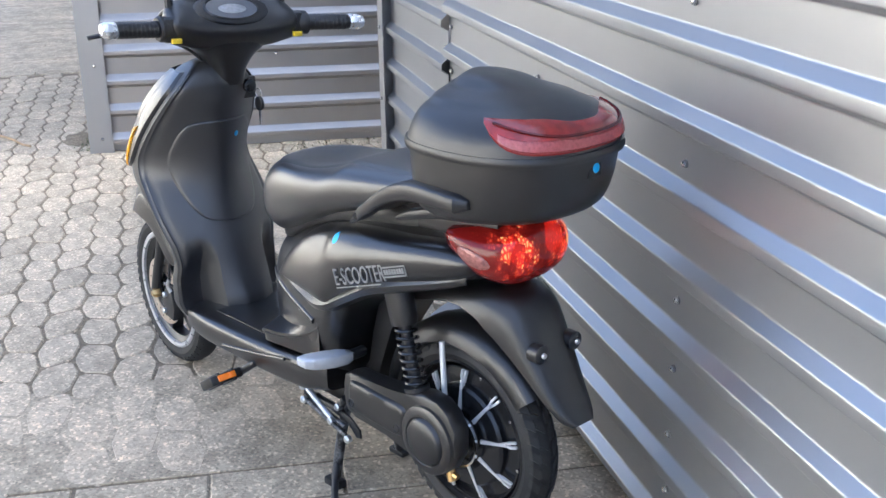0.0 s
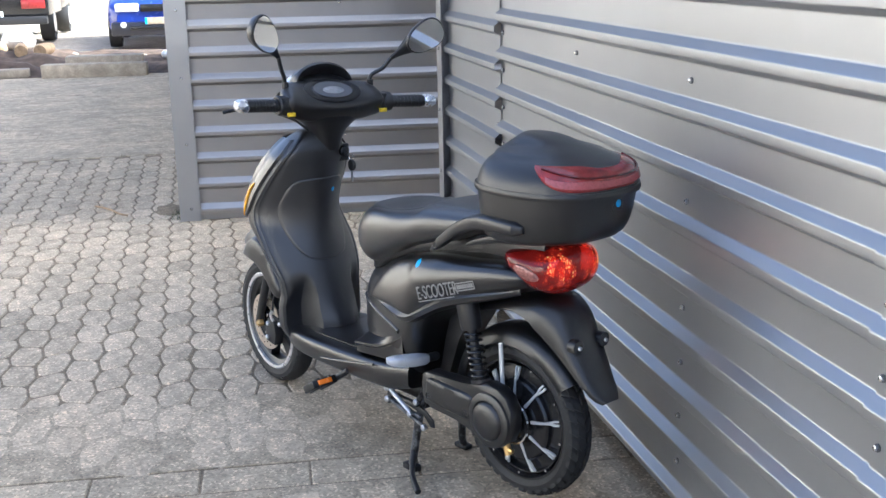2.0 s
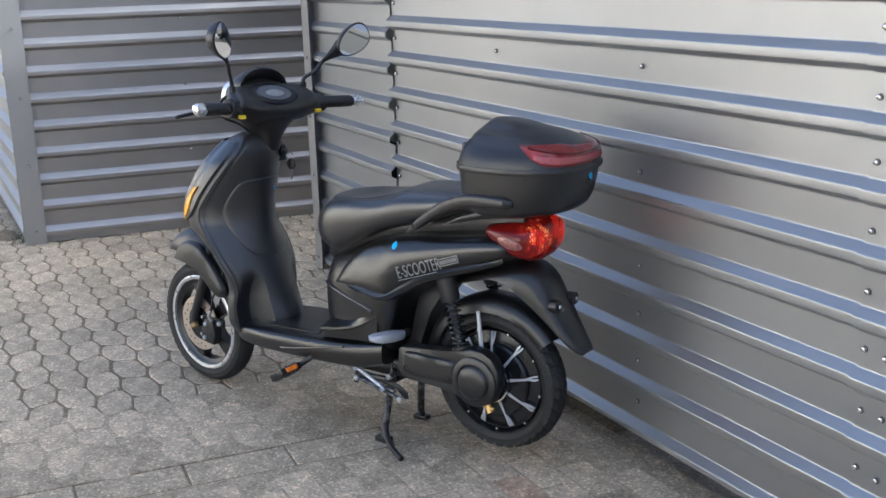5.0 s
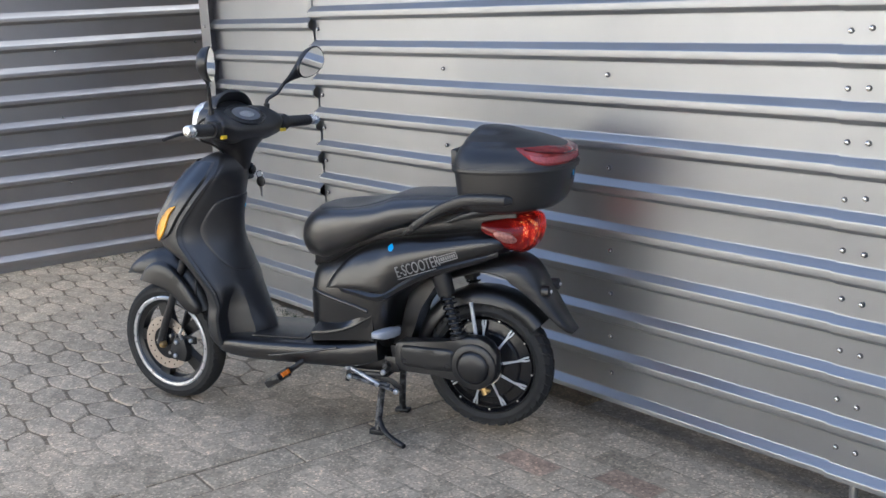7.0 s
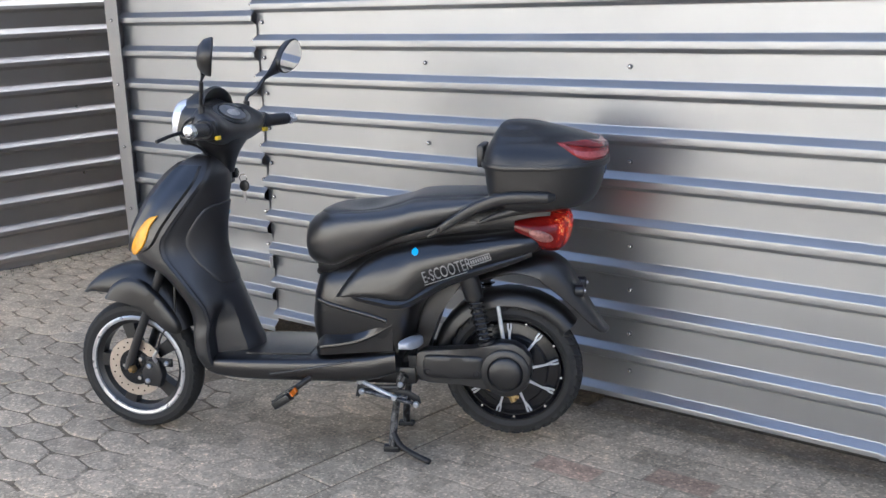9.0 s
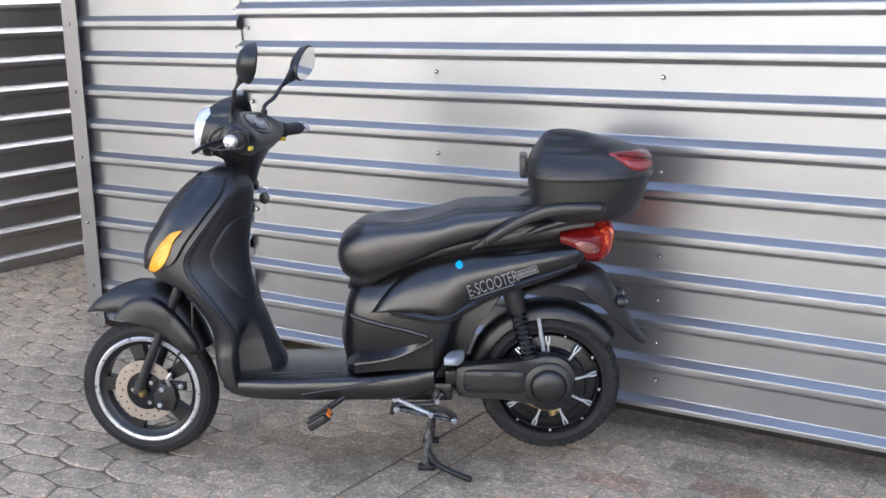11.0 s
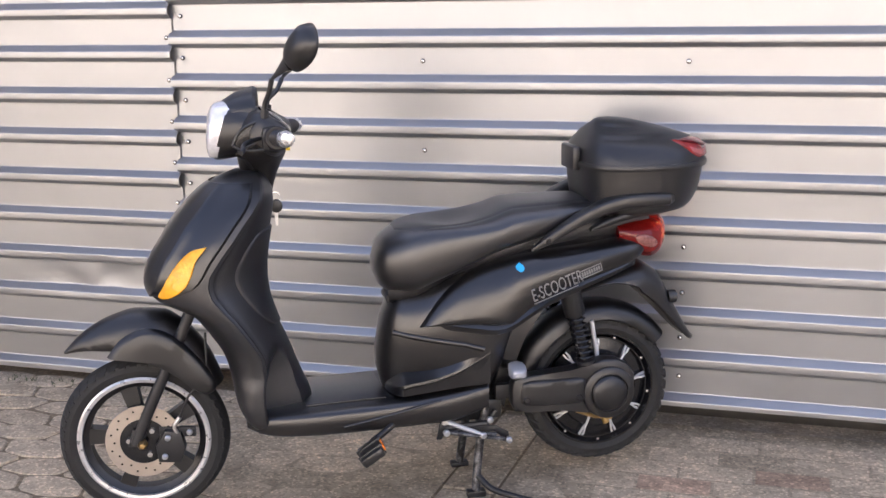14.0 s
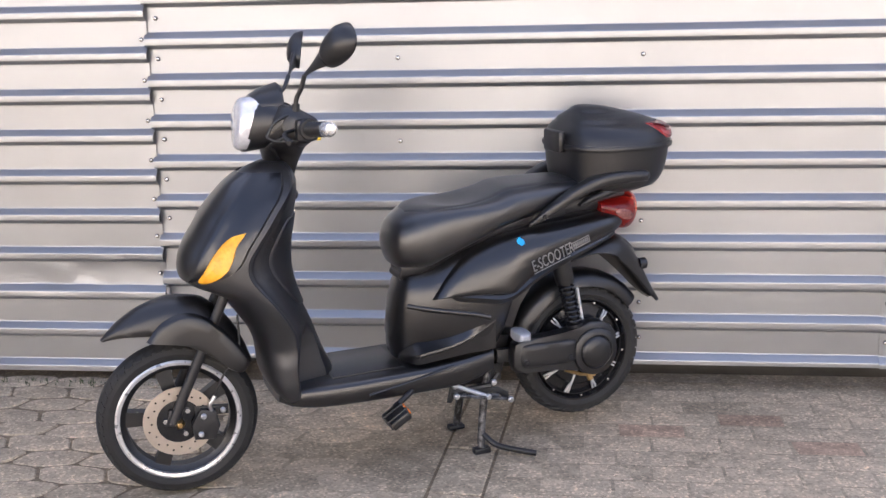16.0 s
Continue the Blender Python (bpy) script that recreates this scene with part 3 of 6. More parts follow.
sp("rim", lathe([(0.168, -0.030), (0.168, 0.033), (0.163, 0.036), (0.1545, 0.034), (0.1525, 0.020), (0.1525, -0.020), (0.1545, -0.030), (0.161, -0.034)], FC, 72, closed=True), M_RIM, fw, "polished alloy rim", steer=True)
sp("rim_well", lathe([(0.1535, -0.024), (0.1535, 0.027), (0.149, 0.022), (0.138, 0.016), (0.138, -0.018)], FC, 60, closed=True), M_PLASTIC, fw, steer=True)
for k in range(5):
    a = 2 * math.pi * k / 5 + 0.55
    bm = bmesh.new()
    rings = []
    for r, w, h in ((0.024, 0.020, 0.022), (0.08, 0.017, 0.017), (0.145, 0.022, 0.017)):
        rings.append([(FC[0] + r * math.cos(a) - s * math.sin(a), h2, FC[2] + r * math.sin(a) + s * math.cos(a)) for s, h2 in ((-w, -h), (w, -h), (w, h), (-w, h))])
    sp("spoke", loft(rings, bm=bm), M_PLASTIC, fw, steer=True)
disc = lathe([(0.096, 0.040), (0.096, 0.044), (0.060, 0.044), (0.060, 0.040)], FC, 64, closed=True)
d_ob = sp("brake_disc", disc, M_DISC, fw, "drilled steel brake disc", steer=True)
for k in range(24):
    a = 2 * math.pi * k / 24
    rr = 0.083 if k % 2 else 0.073
    sp("drill_hole", lathe([(0.0028, 0.0443), (0.0, 0.0446)], (FC[0] + rr * math.cos(a), 0, FC[2] + rr * math.sin(a)), 8), M_GLOSS, d_ob, steer=True)
sp("disc_carrier", lathe([(0.061, 0.034), (0.061, 0.042), (0.03, 0.046), (0.0, 0.046)], FC, 40), M_GLOSS, fw, steer=True)
for k in range(3):
    a = 2 * math.pi * k / 3 + 3.0
    sp("disc_bolt", lathe([(0.007, 0.044), (0.007, 0.053), (0.0, 0.054)], (FC[0] + 0.037 * math.cos(a), 0, FC[2] + 0.037 * math.sin(a)), 6), M_CHROME, fw, steer=True)
sp("axle_nut", lathe([(0.013, 0.058), (0.013, 0.072), (0.007, 0.080), (0.0, 0.080)], FC, 6), M_BRASS, fw, "brass-coloured axle nut", steer=True)
# fork
for s in (1, -1):
    fk = sp("fork_leg", tube([(0.002, s * 0.060, 0.218), (0.03, s * 0.060, 0.285), (0.085, s * 0.060, 0.40), (0.16, s * 0.058, 0.56)], 0.014, 16), M_FRAME, steer=True)
    sp("dropout", plate([(-0.018, 0.21), (0.02, 0.205), (0.03, 0.25), (-0.006, 0.255)], s * 0.050, s * 0.058, 0.002), M_FRAME, fk, steer=True)
cal = plate([(0.055, 0.165), (0.11, 0.16), (0.125, 0.20), (0.115, 0.245), (0.075, 0.25), (0.05, 0.21)], 0.032, 0.066, 0.006)
cal = sp("brake_caliper", cal, M_FRAME, steer=True)
sp("caliper_arm", plate([(0.06, 0.225), (0.15, 0.225), (0.15, 0.25), (0.06, 0.255)], 0.036, 0.05, 0.003), M_FRAME, cal, steer=True)
sp("brake_lever_arm", tube(smooth_path([(0.105, 0.060, 0.242), (0.10, 0.066, 0.262), (0.115, 0.066, 0.285)], 8), 0.0055, 8), M_ALU, cal, "bare metal brake arm", steer=True)
for u, v, z in ((0.082, 0.064, 0.232), (0.072, 0.064, 0.182), (0.135, 0.048, 0.238)):
    sp("caliper_bolt", lathe([(0.008, 0.0), (0.008, 0.008), (0.005, 0.011), (0.0, 0.011)], (u, v, z), 8), M_ALU, cal, "bare metal bolt", steer=True)
sp("brake_cable", tube(smooth_path([(0.115, 0.066, 0.285), (0.14, 0.07, 0.34), (0.185, 0.066, 0.40), (0.19, 0.05, 0.50)], 16), 0.0032, 8), M_FRAME, steer=True)

# front mudguard: arched section carried along a path over the wheel
def guard(rows, n=22, m=13, thick=0.004):
    rings = []
    for s, u, z, hw, drop, lean in table(rows, n):
        outer, inner = [], []
        for i in range(m):
            t = -1 + 2 * i / (m - 1)
            side = hw * math.sin(t * math.pi / 2)
            down = drop * (1 - math.cos(t * math.pi / 2)) ** 1.15
            outer.append((u + down * math.sin(lean), side, z - down * math.cos(lean)))
            inner.append((u + (down + thick) * math.sin(lean), side * (1 - thick / max(hw, .01)), z - (down + thick) * math.cos(lean)))
        rings.append(outer + inner[::-1])
    return loft(rings)


sp("front_mudguard", guard([(0, -0.165, 0.455, 0.012, 0.004, 0.8), (0.12, -0.125, 0.495, 0.042, 0.032, 0.5), (0.3, -0.055, 0.538, 0.060, 0.070, 0.2), (0.5, 0.02, 0.558, 0.068, 0.085, 0.1),
                            (0.68, 0.085, 0.552, 0.072, 0.10, -0.1), (0.85, 0.155, 0.50, 0.070, 0.10, -0.5), (0.94, 0.20, 0.43, 0.064, 0.07, -0.9), (1, 0.225, 0.36, 0.055, 0.04, -1.2)], 30), M_PLASTIC, steer=True, sharp=50)
for s in (1, -1):
    sp("mudguard_wing", cushion([(-0.05, 0.455), (-0.01, 0.502), (0.05, 0.524), (0.11, 0.505), (0.17, 0.445), (0.212, 0.375), (0.195, 0.345), (0.165, 0.355), (0.12, 0.395), (0.06, 0.432), (0.0, 0.448)],
                                lambda u, z: 0.070, 0.018), M_PLASTIC, steer=True) if s > 0 else None

# front fairing: rings from the bottom up; front edge, rear edge, half width, nose roundness
FAIR = [(0.235, 0.315, 0.425, 0.100, 3.0), (0.26, 0.280, 0.450, 0.130, 3.2), (0.31, 0.254, 0.447, 0.149, 2.9), (0.356, 0.246, 0.430, 0.149, 2.4), (0.40, 0.238, 0.414, 0.145, 2.0), (0.444, 0.222, 0.399, 0.150, 1.8),
        (0.479, 0.200, 0.385, 0.158, 1.7), (0.514, 0.177, 0.370, 0.164, 1.7), (0.549, 0.148, 0.358, 0.166, 1.8), (0.575, 0.100, 0.351, 0.165, 1.9), (0.592, 0.066, 0.348, 0.164, 1.9), (0.63, 0.051, 0.345, 0.161, 1.9),
        (0.66, 0.055, 0.346, 0.159, 1.9), (0.70, 0.072, 0.351, 0.155, 2.0), (0.743, 0.100, 0.360, 0.148, 2.1), (0.781, 0.124, 0.368, 0.137, 2.2), (0.818, 0.156, 0.374, 0.124, 2.2), (0.844, 0.180, 0.374, 0.107, 2.2),
        (0.870, 0.212, 0.366, 0.085, 2.2), (0.888, 0.245, 0.356, 0.066, 2.2), (0.900, 0.276, 0.344, 0.045, 2.2)]


# the lip where the nose meets the rider's side
RIDGE = [(0.235, 0.345), (0.26, 0.318), (0.31, 0.310), (0.356, 0.309), (0.40, 0.316), (0.444, 0.312), (0.479, 0.296), (0.514, 0.275), (0.549, 0.251), (0.583, 0.224), (0.617, 0.201), (0.64, 0.196), (0.66, 0.199),
         (0.70, 0.224), (0.743, 0.257), (0.781, 0.286), (0.818, 0.315), (0.844, 0.331), (0.870, 0.336), (0.900, 0.325)]


def fair_at(z):
    """Front, ridge and rear of the fairing, half width and roundness at a height."""
    f, r, w, e = [pchip([a[0] for a in FAIR], [a[k] for a in FAIR], z) for k in (1, 2, 3, 4)]
    g = min(max(pchip([a[0] for a in RIDGE], [a[1] for a in RIDGE], z), f + 0.03), r - 0.012)
    return f, g, r, w, e


def fair_half(u, z):
    """Half width of the fairing's front at a place on its side."""
    f, g, r, w, e = fair_at(z)
    t = min(max((g - u) / (g - f), 0), 1)
    return w * max(1 - t ** e, 0) ** (1 / e)


def hollow(z):
    h = min(max((0.475 - z) / 0.085, 0), 1)
    return h * h * (3 - 2 * h)


def shield(p, z):
    """The rider's side of the shield, p = 0 in its middle, 1 at the lip; two knee hollows at its foot."""
    f, g, r, w, e = fair_at(z)
    q = 1.28
    u = g + 0.004 + (r - g - 0.004) * max(1 - math.sqrt(p * p + 0.06) ** q, 0) ** (1 / q) / 0.868
    u += 0.005 * math.exp(-((p - 0.965) / 0.018) ** 2) - 0.003 * math.exp(-((p - 0.90) / 0.03) ** 2)
    # wider hollows further down, under a round arch
    h = hollow(z + 0.16 * max(0, abs(p - 0.66) - 0.10) ** 1.0)
    c = min(max((0.60 - p) / 0.20, 0), 1)
    deep = g + 0.014 + (r - g - 0.014) * c * c * (3 - 2 * c)
    return u + (min(deep, u + 0.004) - u) * h


SHARES = (1.0, 0.985, 0.97, 0.955, 0.94, 0.92, 0.90, 0.87, 0.83, 0.78, 0.73, 0.68, 0.63, 0.585, 0.54, 0.50, 0.46, 0.42, 0.38, 0.33, 0.27, 0.20, 0.13, 0.06, 0.0)


def fairing():
    rings = []
    for k in range(96):
        z = FAIR[0][0] + (FAIR[-1][0] - FAIR[0][0]) * k / 95
        f, g, r, w, e = fair_at(z)
        half = []
        for i in range(14):
            a = i / 13 * math.pi / 2
            half.append((g - (g - f) * spow(math.cos(a), 2 / e), w * spow(math.sin(a), 2 / e)))
        half += [(g + 0.004, w * 1.0)] + [(shield(p, z), w * p * 0.997) for p in SHARES]
        rings.append([(u, v, z) for u, v in half] + [(u, -v, z) for u, v in half[-2:0:-1]])
    return loft(rings)


fair = sp("front_fairing", fairing(), M_SHIELD, label="satin black front fairing and leg shield", sharp=32)


def fair_rear(v, z):
    return shield(min(abs(v) / fair_at(z)[3], 0.93), z)


def on_rear(outline, lift, n=40, steps=((1.0, 0.0), (0.95, 0.7), (0.86, 1.0), (0.5, 1.1), (0.0, 1.15))):
    """A raised panel on the rider's side of the leg shield; outline in (v, z)."""
    bm = cushion(outline, fair_rear, lift, n, steps)
    for v in bm.verts:
        v.co.x, v.co.y = v.co.y, v.co.x
    return bm


sp("glove_box_door", on_rear([(-0.074, 0.757), (0.0, 0.761), (0.074, 0.757), (0.098, 0.735), (0.111, 0.697), (0.117, 0.656), (0.113, 0.614), (0.106, 0.578), (0.092, 0.540), (0.068, 0.512), (0.03, 0.503), (-0.03, 0.503), (-0.068, 0.512), (-0.092, 0.540), (-0.106, 0.578), (-0.113, 0.614), (-0.117, 0.656), (-0.111, 0.697), (-0.098, 0.735)], 0.0052, 96,
                             ((1.0, -0.9), (0.988, -0.8), (0.972, 0.6), (0.95, 1.0), (0.90, 1.1), (0.82, 1.15), (0.74, 1.2), (0.66, 1.2), (0.58, 1.2), (0.5, 1.2), (0.42, 1.2), (0.34, 1.2), (0.26, 1.2), (0.18, 1.2), (0.09, 1.2), (0.0, 1.2))), M_SHIELD, fair, sharp=25)
# outer nose shell over the fairing, ending in a crease on each flank
CREASE = [(0.606, 0.085), (0.622, 0.130), (0.640, 0.170), (0.660, 0.190), (0.70, 0.215), (0.743, 0.248), (0.781, 0.277), (0.818, 0.306), (0.844, 0.320), (0.880, 0.325)]
rows = []
for k in range(26):
    z = 0.606 + (0.878 - 0.606) * k / 25
    uf = pchip([a[0] for a in FAIR], [a[1] for a in FAIR], z)
    uc = max(pchip([a[0] for a in CREASE], [a[1] for a in CREASE], z), uf + 0.004)
    half = []
    for i in range(27):
        t = (i / 26) ** 1.8
        u = uf + (uc - uf) * t
        rib = 0.0042 * math.exp(-((i - 13) / 1.7) ** 2) - 0.002 * math.exp(-((i - 17) / 2.5) ** 2)
        half.append((u - 0.007 * (1 - t) ** 0.5 - 0.7 * rib, fair_half(u, z) + (0.0085 + rib if i < 26 else -0.004), z))
    half[0] = (uf - 0.008, 0.0, z)
    rows.append([(u, v, zz) for u, v, zz in half[::-1]] + [(u, -v, zz) for u, v, zz in half[1:]])
sp("nose_panel", loft(rows, cap=False, close=False), M_BLACK, fair, "smooth black nose panel", sharp=32)
for s in (1, -1):
    out = [(0.204, 0.742), (0.166, 0.731), (0.131, 0.700), (0.099, 0.655), (0.078, 0.610), (0.107, 0.614), (0.143, 0.640), (0.162, 0.670), (0.177, 0.709)]
    bm = cushion(out, lambda u, z: fair_half(u, z) + 0.007, 0.008, 44)
    bmesh.ops.scale(bm, vec=(1, s, 1), verts=bm.verts)
    sig = sp("turn_signal", bm, M_AMBER, label="amber turn signal")
sp("sticker", on_rear([(-0.028, 0.719), (-0.035, 0.723), (-0.042, 0.719), (-0.042, 0.711), (-0.035, 0.707), (-0.028, 0.711)], 0.008, 20), M_STICKER, fair, "small blue sticker")
sp("shield_bolt", lathe([(0.009, 0.0), (0.008, 0.006), (0.0, 0.007)], (0.213, 0.150, 0.601), 12), M_GLOSS, fair)

# floorboard
fl = []
for u, zb, zt, hw, ex in table([(0.275, 0.246, 0.286, 0.098, 4), (0.305, 0.236, 0.292, 0.126, 4.5), (0.36, 0.228, 0.298, 0.142, 5), (0.45, 0.224, 0.301, 0.150, 5), (0.65, 0.222, 0.305, 0.146, 5), (0.80, 0.224, 0.315, 0.138, 5), (0.90, 0.25, 0.33, 0.128, 5)], 22):
    fl.append([(u, p, (zb + zt) / 2 + q) for p, q in superring(32, hw, (zt - zb) / 2, ex)])
floorb = sp("floorboard", loft(fl), M_BLACK, label="black footboard")
sp("floor_mat", plate([(0.425, 0.2995), (0.63, 0.303), (0.63, 0.3065), (0.425, 0.3025)], -0.105, 0.105, 0.0012), M_BLACK, floorb)
for s in (1, -1):
    sp("trim_line", tube([Vector(p) for p in smooth_path([(0.515, s * 0.150, 0.252), (0.64, s * 0.149, 0.273), (0.768, s * 0.146, 0.298)], 16)], 0.0038, 8), M_BLACK, floorb)

# rear body
BODY = [(0.622, 0.36, 0.420, 0.022, 2.0), (0.630, 0.310, 0.468, 0.044, 2.1), (0.643, 0.290, 0.512, 0.063, 2.3), (0.665, 0.283, 0.555, 0.085, 2.5), (0.74, 0.280, 0.592, 0.116, 2.4), (0.82, 0.270, 0.632, 0.135, 2.6), (0.88, 0.265, 0.652, 0.144, 2.7),
        (0.935, 0.33, 0.666, 0.149, 2.6), (0.97, 0.440, 0.674, 0.150, 2.5), (1.03, 0.498, 0.684, 0.148, 2.4), (1.10, 0.532, 0.690, 0.142, 2.4), (1.20, 0.572, 0.698, 0.131, 2.4), (1.28, 0.600, 0.702, 0.116, 2.4), (1.34, 0.620, 0.70, 0.098, 2.3)]


def body_half(u, z):
    zb, zt, hw, ex = [pchip([a[0] for a in BODY], [a[k] for a in BODY], u) for k in (1, 2, 3, 4)]
    t = min(abs(z - (zb + zt) / 2) / ((zt - zb) / 2), 0.97)
    return hw * (1 - t ** ex) ** (1 / ex)


body = sp("rear_body", along(BODY, 44, 36), M_BLACK, label="satin black rear body panels")
for s in (1, -1):
    bm = cushion([(0.722, 0.487), (0.765, 0.545), (0.81, 0.590), (0.87, 0.628), (0.935, 0.650), (1.045, 0.668), (1.16, 0.678), (1.285, 0.688), (1.335, 0.662), (1.31, 0.622), (1.24, 0.600), (1.155, 0.572), (1.09, 0.536), (1.02, 0.505), (0.964, 0.488), (0.853, 0.494), (0.78, 0.492)],
                 body_half, 0.019, 96, ((1.0, -0.1), (0.985, 0.45), (0.95, 0.75), (0.90, 0.92), (0.82, 1.0), (0.74, 1.0), (0.66, 1.0), (0.57, 1.0), (0.48, 1.0), (0.38, 1.0), (0.28, 1.0), (0.18, 1.0), (0.08, 1.0), (0.0, 1.0)))
    bmesh.ops.scale(bm, vec=(1, s, 1), verts=bm.verts)
    cover = sp("side_cover", bm, M_BLACK, body, sharp=28)
    rows = []
    for p in smooth_path([(0.640, 0.318, 0), (0.655, 0.334, 0), (0.685, 0.345, 0), (0.738, 0.352, 0), (0.79, 0.364, 0), (0.835, 0.382, 0), (0.872, 0.402, 0), (0.900, 0.420, 0)], 26):
        w = max(body_half(p.x, p.y + 0.02), min(0.095, 0.045 + 1.4 * (p.x - 0.640)))
        k = min(1, (len(rows) + 0.6) / 7, (26.4 - len(rows)) / 7)
        o = w + (0.140 - w) * k
        rows.append([(p.x, s * y, z) for y, z in ((w - 0.03, p.y + 0.035), (w - 0.002, p.y + 0.018 * k), (w + (o - w) * 0.6, p.y + 0.006), (o, p.y), (o + 0.001, p.y - 0.006), (o - 0.006 * k, p.y - 0.013), (o - 0.008 * k, 0.306 + 0.09 * (p.x - 0.62)), (w - 0.05, 0.300 + 0.09 * (p.x - 0.62)))])
    sp("lower_cover", loft(rows), M_BLACK, body, sharp=25)
    rows = []
    for p in smooth_path([(0.735, 0.493, 0), (0.785, 0.493, 0), (0.852, 0.486, 0), (0.91, 0.478, 0), (0.955, 0.488, 0), (1.01, 0.518, 0), (1.075, 0.552, 0), (1.15, 0.578, 0), (1.25, 0.605, 0), (1.31, 0.622, 0)], 34):
        w = body_half(p.x, min(p.y + 0.03, 0.66))
        k = min(1, (len(rows) + 0.3) / 5, (34 - len(rows)) / 9)
        rows.append([(p.x, s * (w - 0.008 * (1 - k) + a * k), p.y + b2 * (0.4 + 0.6 * k)) for a, b2 in ((-0.006, 0.016), (0.010, 0.012), (0.017, 0.002), (0.010, -0.012), (-0.010, -0.020))])
    sp("cover_lip", loft(rows), M_BLACK, body, sharp=25)
    bm = tube([Vector((u, s * (body_half(u, z) - 0.003), z)) for u, z in ((0.66, 0.469), (0.70, 0.462), (0.742, 0.455), (0.79, 0.447), (0.836, 0.439), (0.885, 0.425))], 0.008, 10)
    sp("crease", bm, M_BLACK, body)
sp("wheel_arch", plate([(0.93, 0.26), (0.965, 0.40), (0.985, 0.47), (1.06, 0.52), (1.10, 0.52), (1.02, 0.42), (0.985, 0.32), (0.965, 0.22)], -0.045, 0.045, 0.004), M_PLASTIC)
sp("sticker", cushion([(0.98, 0.647), (0.990, 0.641), (0.990, 0.631), (0.98, 0.625), (0.970, 0.631), (0.970, 0.641)], lambda u, z: body_half(u, z) + 0.0175, 0.0015, 20), M_STICKER, body, "small round blue sticker")


def letters(text, size, m, name, mat, parent, label=""):
    cu = bpy.data.curves.new(name, "FONT")
    cu.body, cu.size, cu.extrude, cu.offset = text, size, 0.0012, -0.0001
    tmp = bpy.data.objects.new(name, cu)
    scene.collection.objects.link(tmp)
    bpy.context.view_layer.update()
    me = bpy.data.meshes.new_from_object(tmp.evaluated_get(bpy.context.evaluated_depsgraph_get()))
    bpy.data.objects.remove(tmp)
    me.materials.clear()
    me.materials.append(mat)
    ob = new(name, me)
    ob.parent = parent
    ob.matrix_local = m
    if label:
        tagged(ob, label)
    return ob


for s in (1, -1):
    if s > 0:
        m = Matrix.Translation((1.008, -0.1715, 0.549)) @ pose(0, 0, 0, 0, 0, 6.5) @ pose(0, 0, 0, 90, 0, 0) @ pose(0, 0, 0, 0, 0, 17)
    else:
        m = Matrix.Translation((1.205, 0.153, 0.608)) @ pose(0, 0, 0, 0, 0, 180 - 6.5) @ pose(0, 0, 0, 90, 0, 0) @ pose(0, 0, 0, 0, 0, -17)
    m = m @ Matrix.Diagonal((0.56, 1.0, 1.0, 1.0))
    letters("E-SCOOTER", 0.049, m, "lettering", M_LETTER, body, "silver block lettering on the side cover")
    for x0, x1, y0, y1 in [(0.250, 0.366, 0.006, 0.009), (0.250, 0.366, 0.025, 0.028), (0.250, 0.254, 0.006, 0.028), (0.362, 0.366, 0.006, 0.028), (0.0, 0.23, -0.0065, -0.0045)] + [(0.260 + k * 0.0125, 0.269 + k * 0.0125, 0.0115, 0.0225) for k in range(8)]:
        ob = part("plain_bar", box(bmesh.new(), x0, x1, y0, y1, -0.001, 0.001), M_LETTER, body)
        ob.matrix_local = m

# seat
SEAT = [(0.621, 0.616, 0.660, 0.040, 2.2), (0.630, 0.588, 0.694, 0.070, 2.3), (0.66, 0.568, 0.724, 0.100, 2.3), (0.71, 0.566, 0.750, 0.126, 2.7), (0.77, 0.592, 0.760, 0.137, 3.1), (0.86, 0.634, 0.762, 0.144, 3.4),
        (0.93, 0.661, 0.772, 0.143, 2.9), (0.98, 0.675, 0.786, 0.139, 3.0), (1.06, 0.694, 0.790, 0.128, 3.0), (1.15, 0.728, 0.790, 0.112, 2.8), (1.23, 0.742, 0.785, 0.085, 2.5), (1.26, 0.75, 0.775, 0.05, 2.2)]


def seat():
    rings = []
    for u, zb, zt, hw, ex in table(SEAT, 48):
        dip = 0.024 * math.exp(-((u - 0.81) / 0.085) ** 2)
        ring = []
        for p, q in superring(40, hw, (zt - zb) / 2, ex):
            z = (zb + zt) / 2 + q
            if q > 0:
                z -= dip * max(0, 1 - (p / hw) ** 2 * 1.3) * q / ((zt - zb) / 2)
            ring.append((u, p, z))
        rings.append(ring)
    return loft(rings)


st = sp("seat", seat(), M_VINYL, label="black vinyl two-level seat")
rows = []
for u, zb, zt, hw, ex in table(SEAT, 60):
    if not 0.675 < u < 1.20:
        continue
    dip = 0.024 * math.exp(-((u - 0.81) / 0.085) ** 2)
    e = min(1, (u - 0.668) / 0.05) ** 0.5
    row = []
    for i in range(17):
        q = (-1 + i / 8) * e * (0.78 - 0.10 * math.exp(-((u - 0.95) / 0.06) ** 2))
        z = (zb + zt) / 2 + (zt - zb) / 2 * (1 - abs(q) ** ex) ** (1 / ex)
        z -= dip * max(0, 1 - q * q * 1.3) * (1 - abs(q) ** ex) ** (1 / ex)
        row.append((u, q * hw, z + (0.0022 if 0 < i < 16 else -0.003)))
    rows.append(row)
sp("top_cover", loft(rows, cap=False, close=False), M_GRAIN, st, "matt grained seat top", sharp=50)
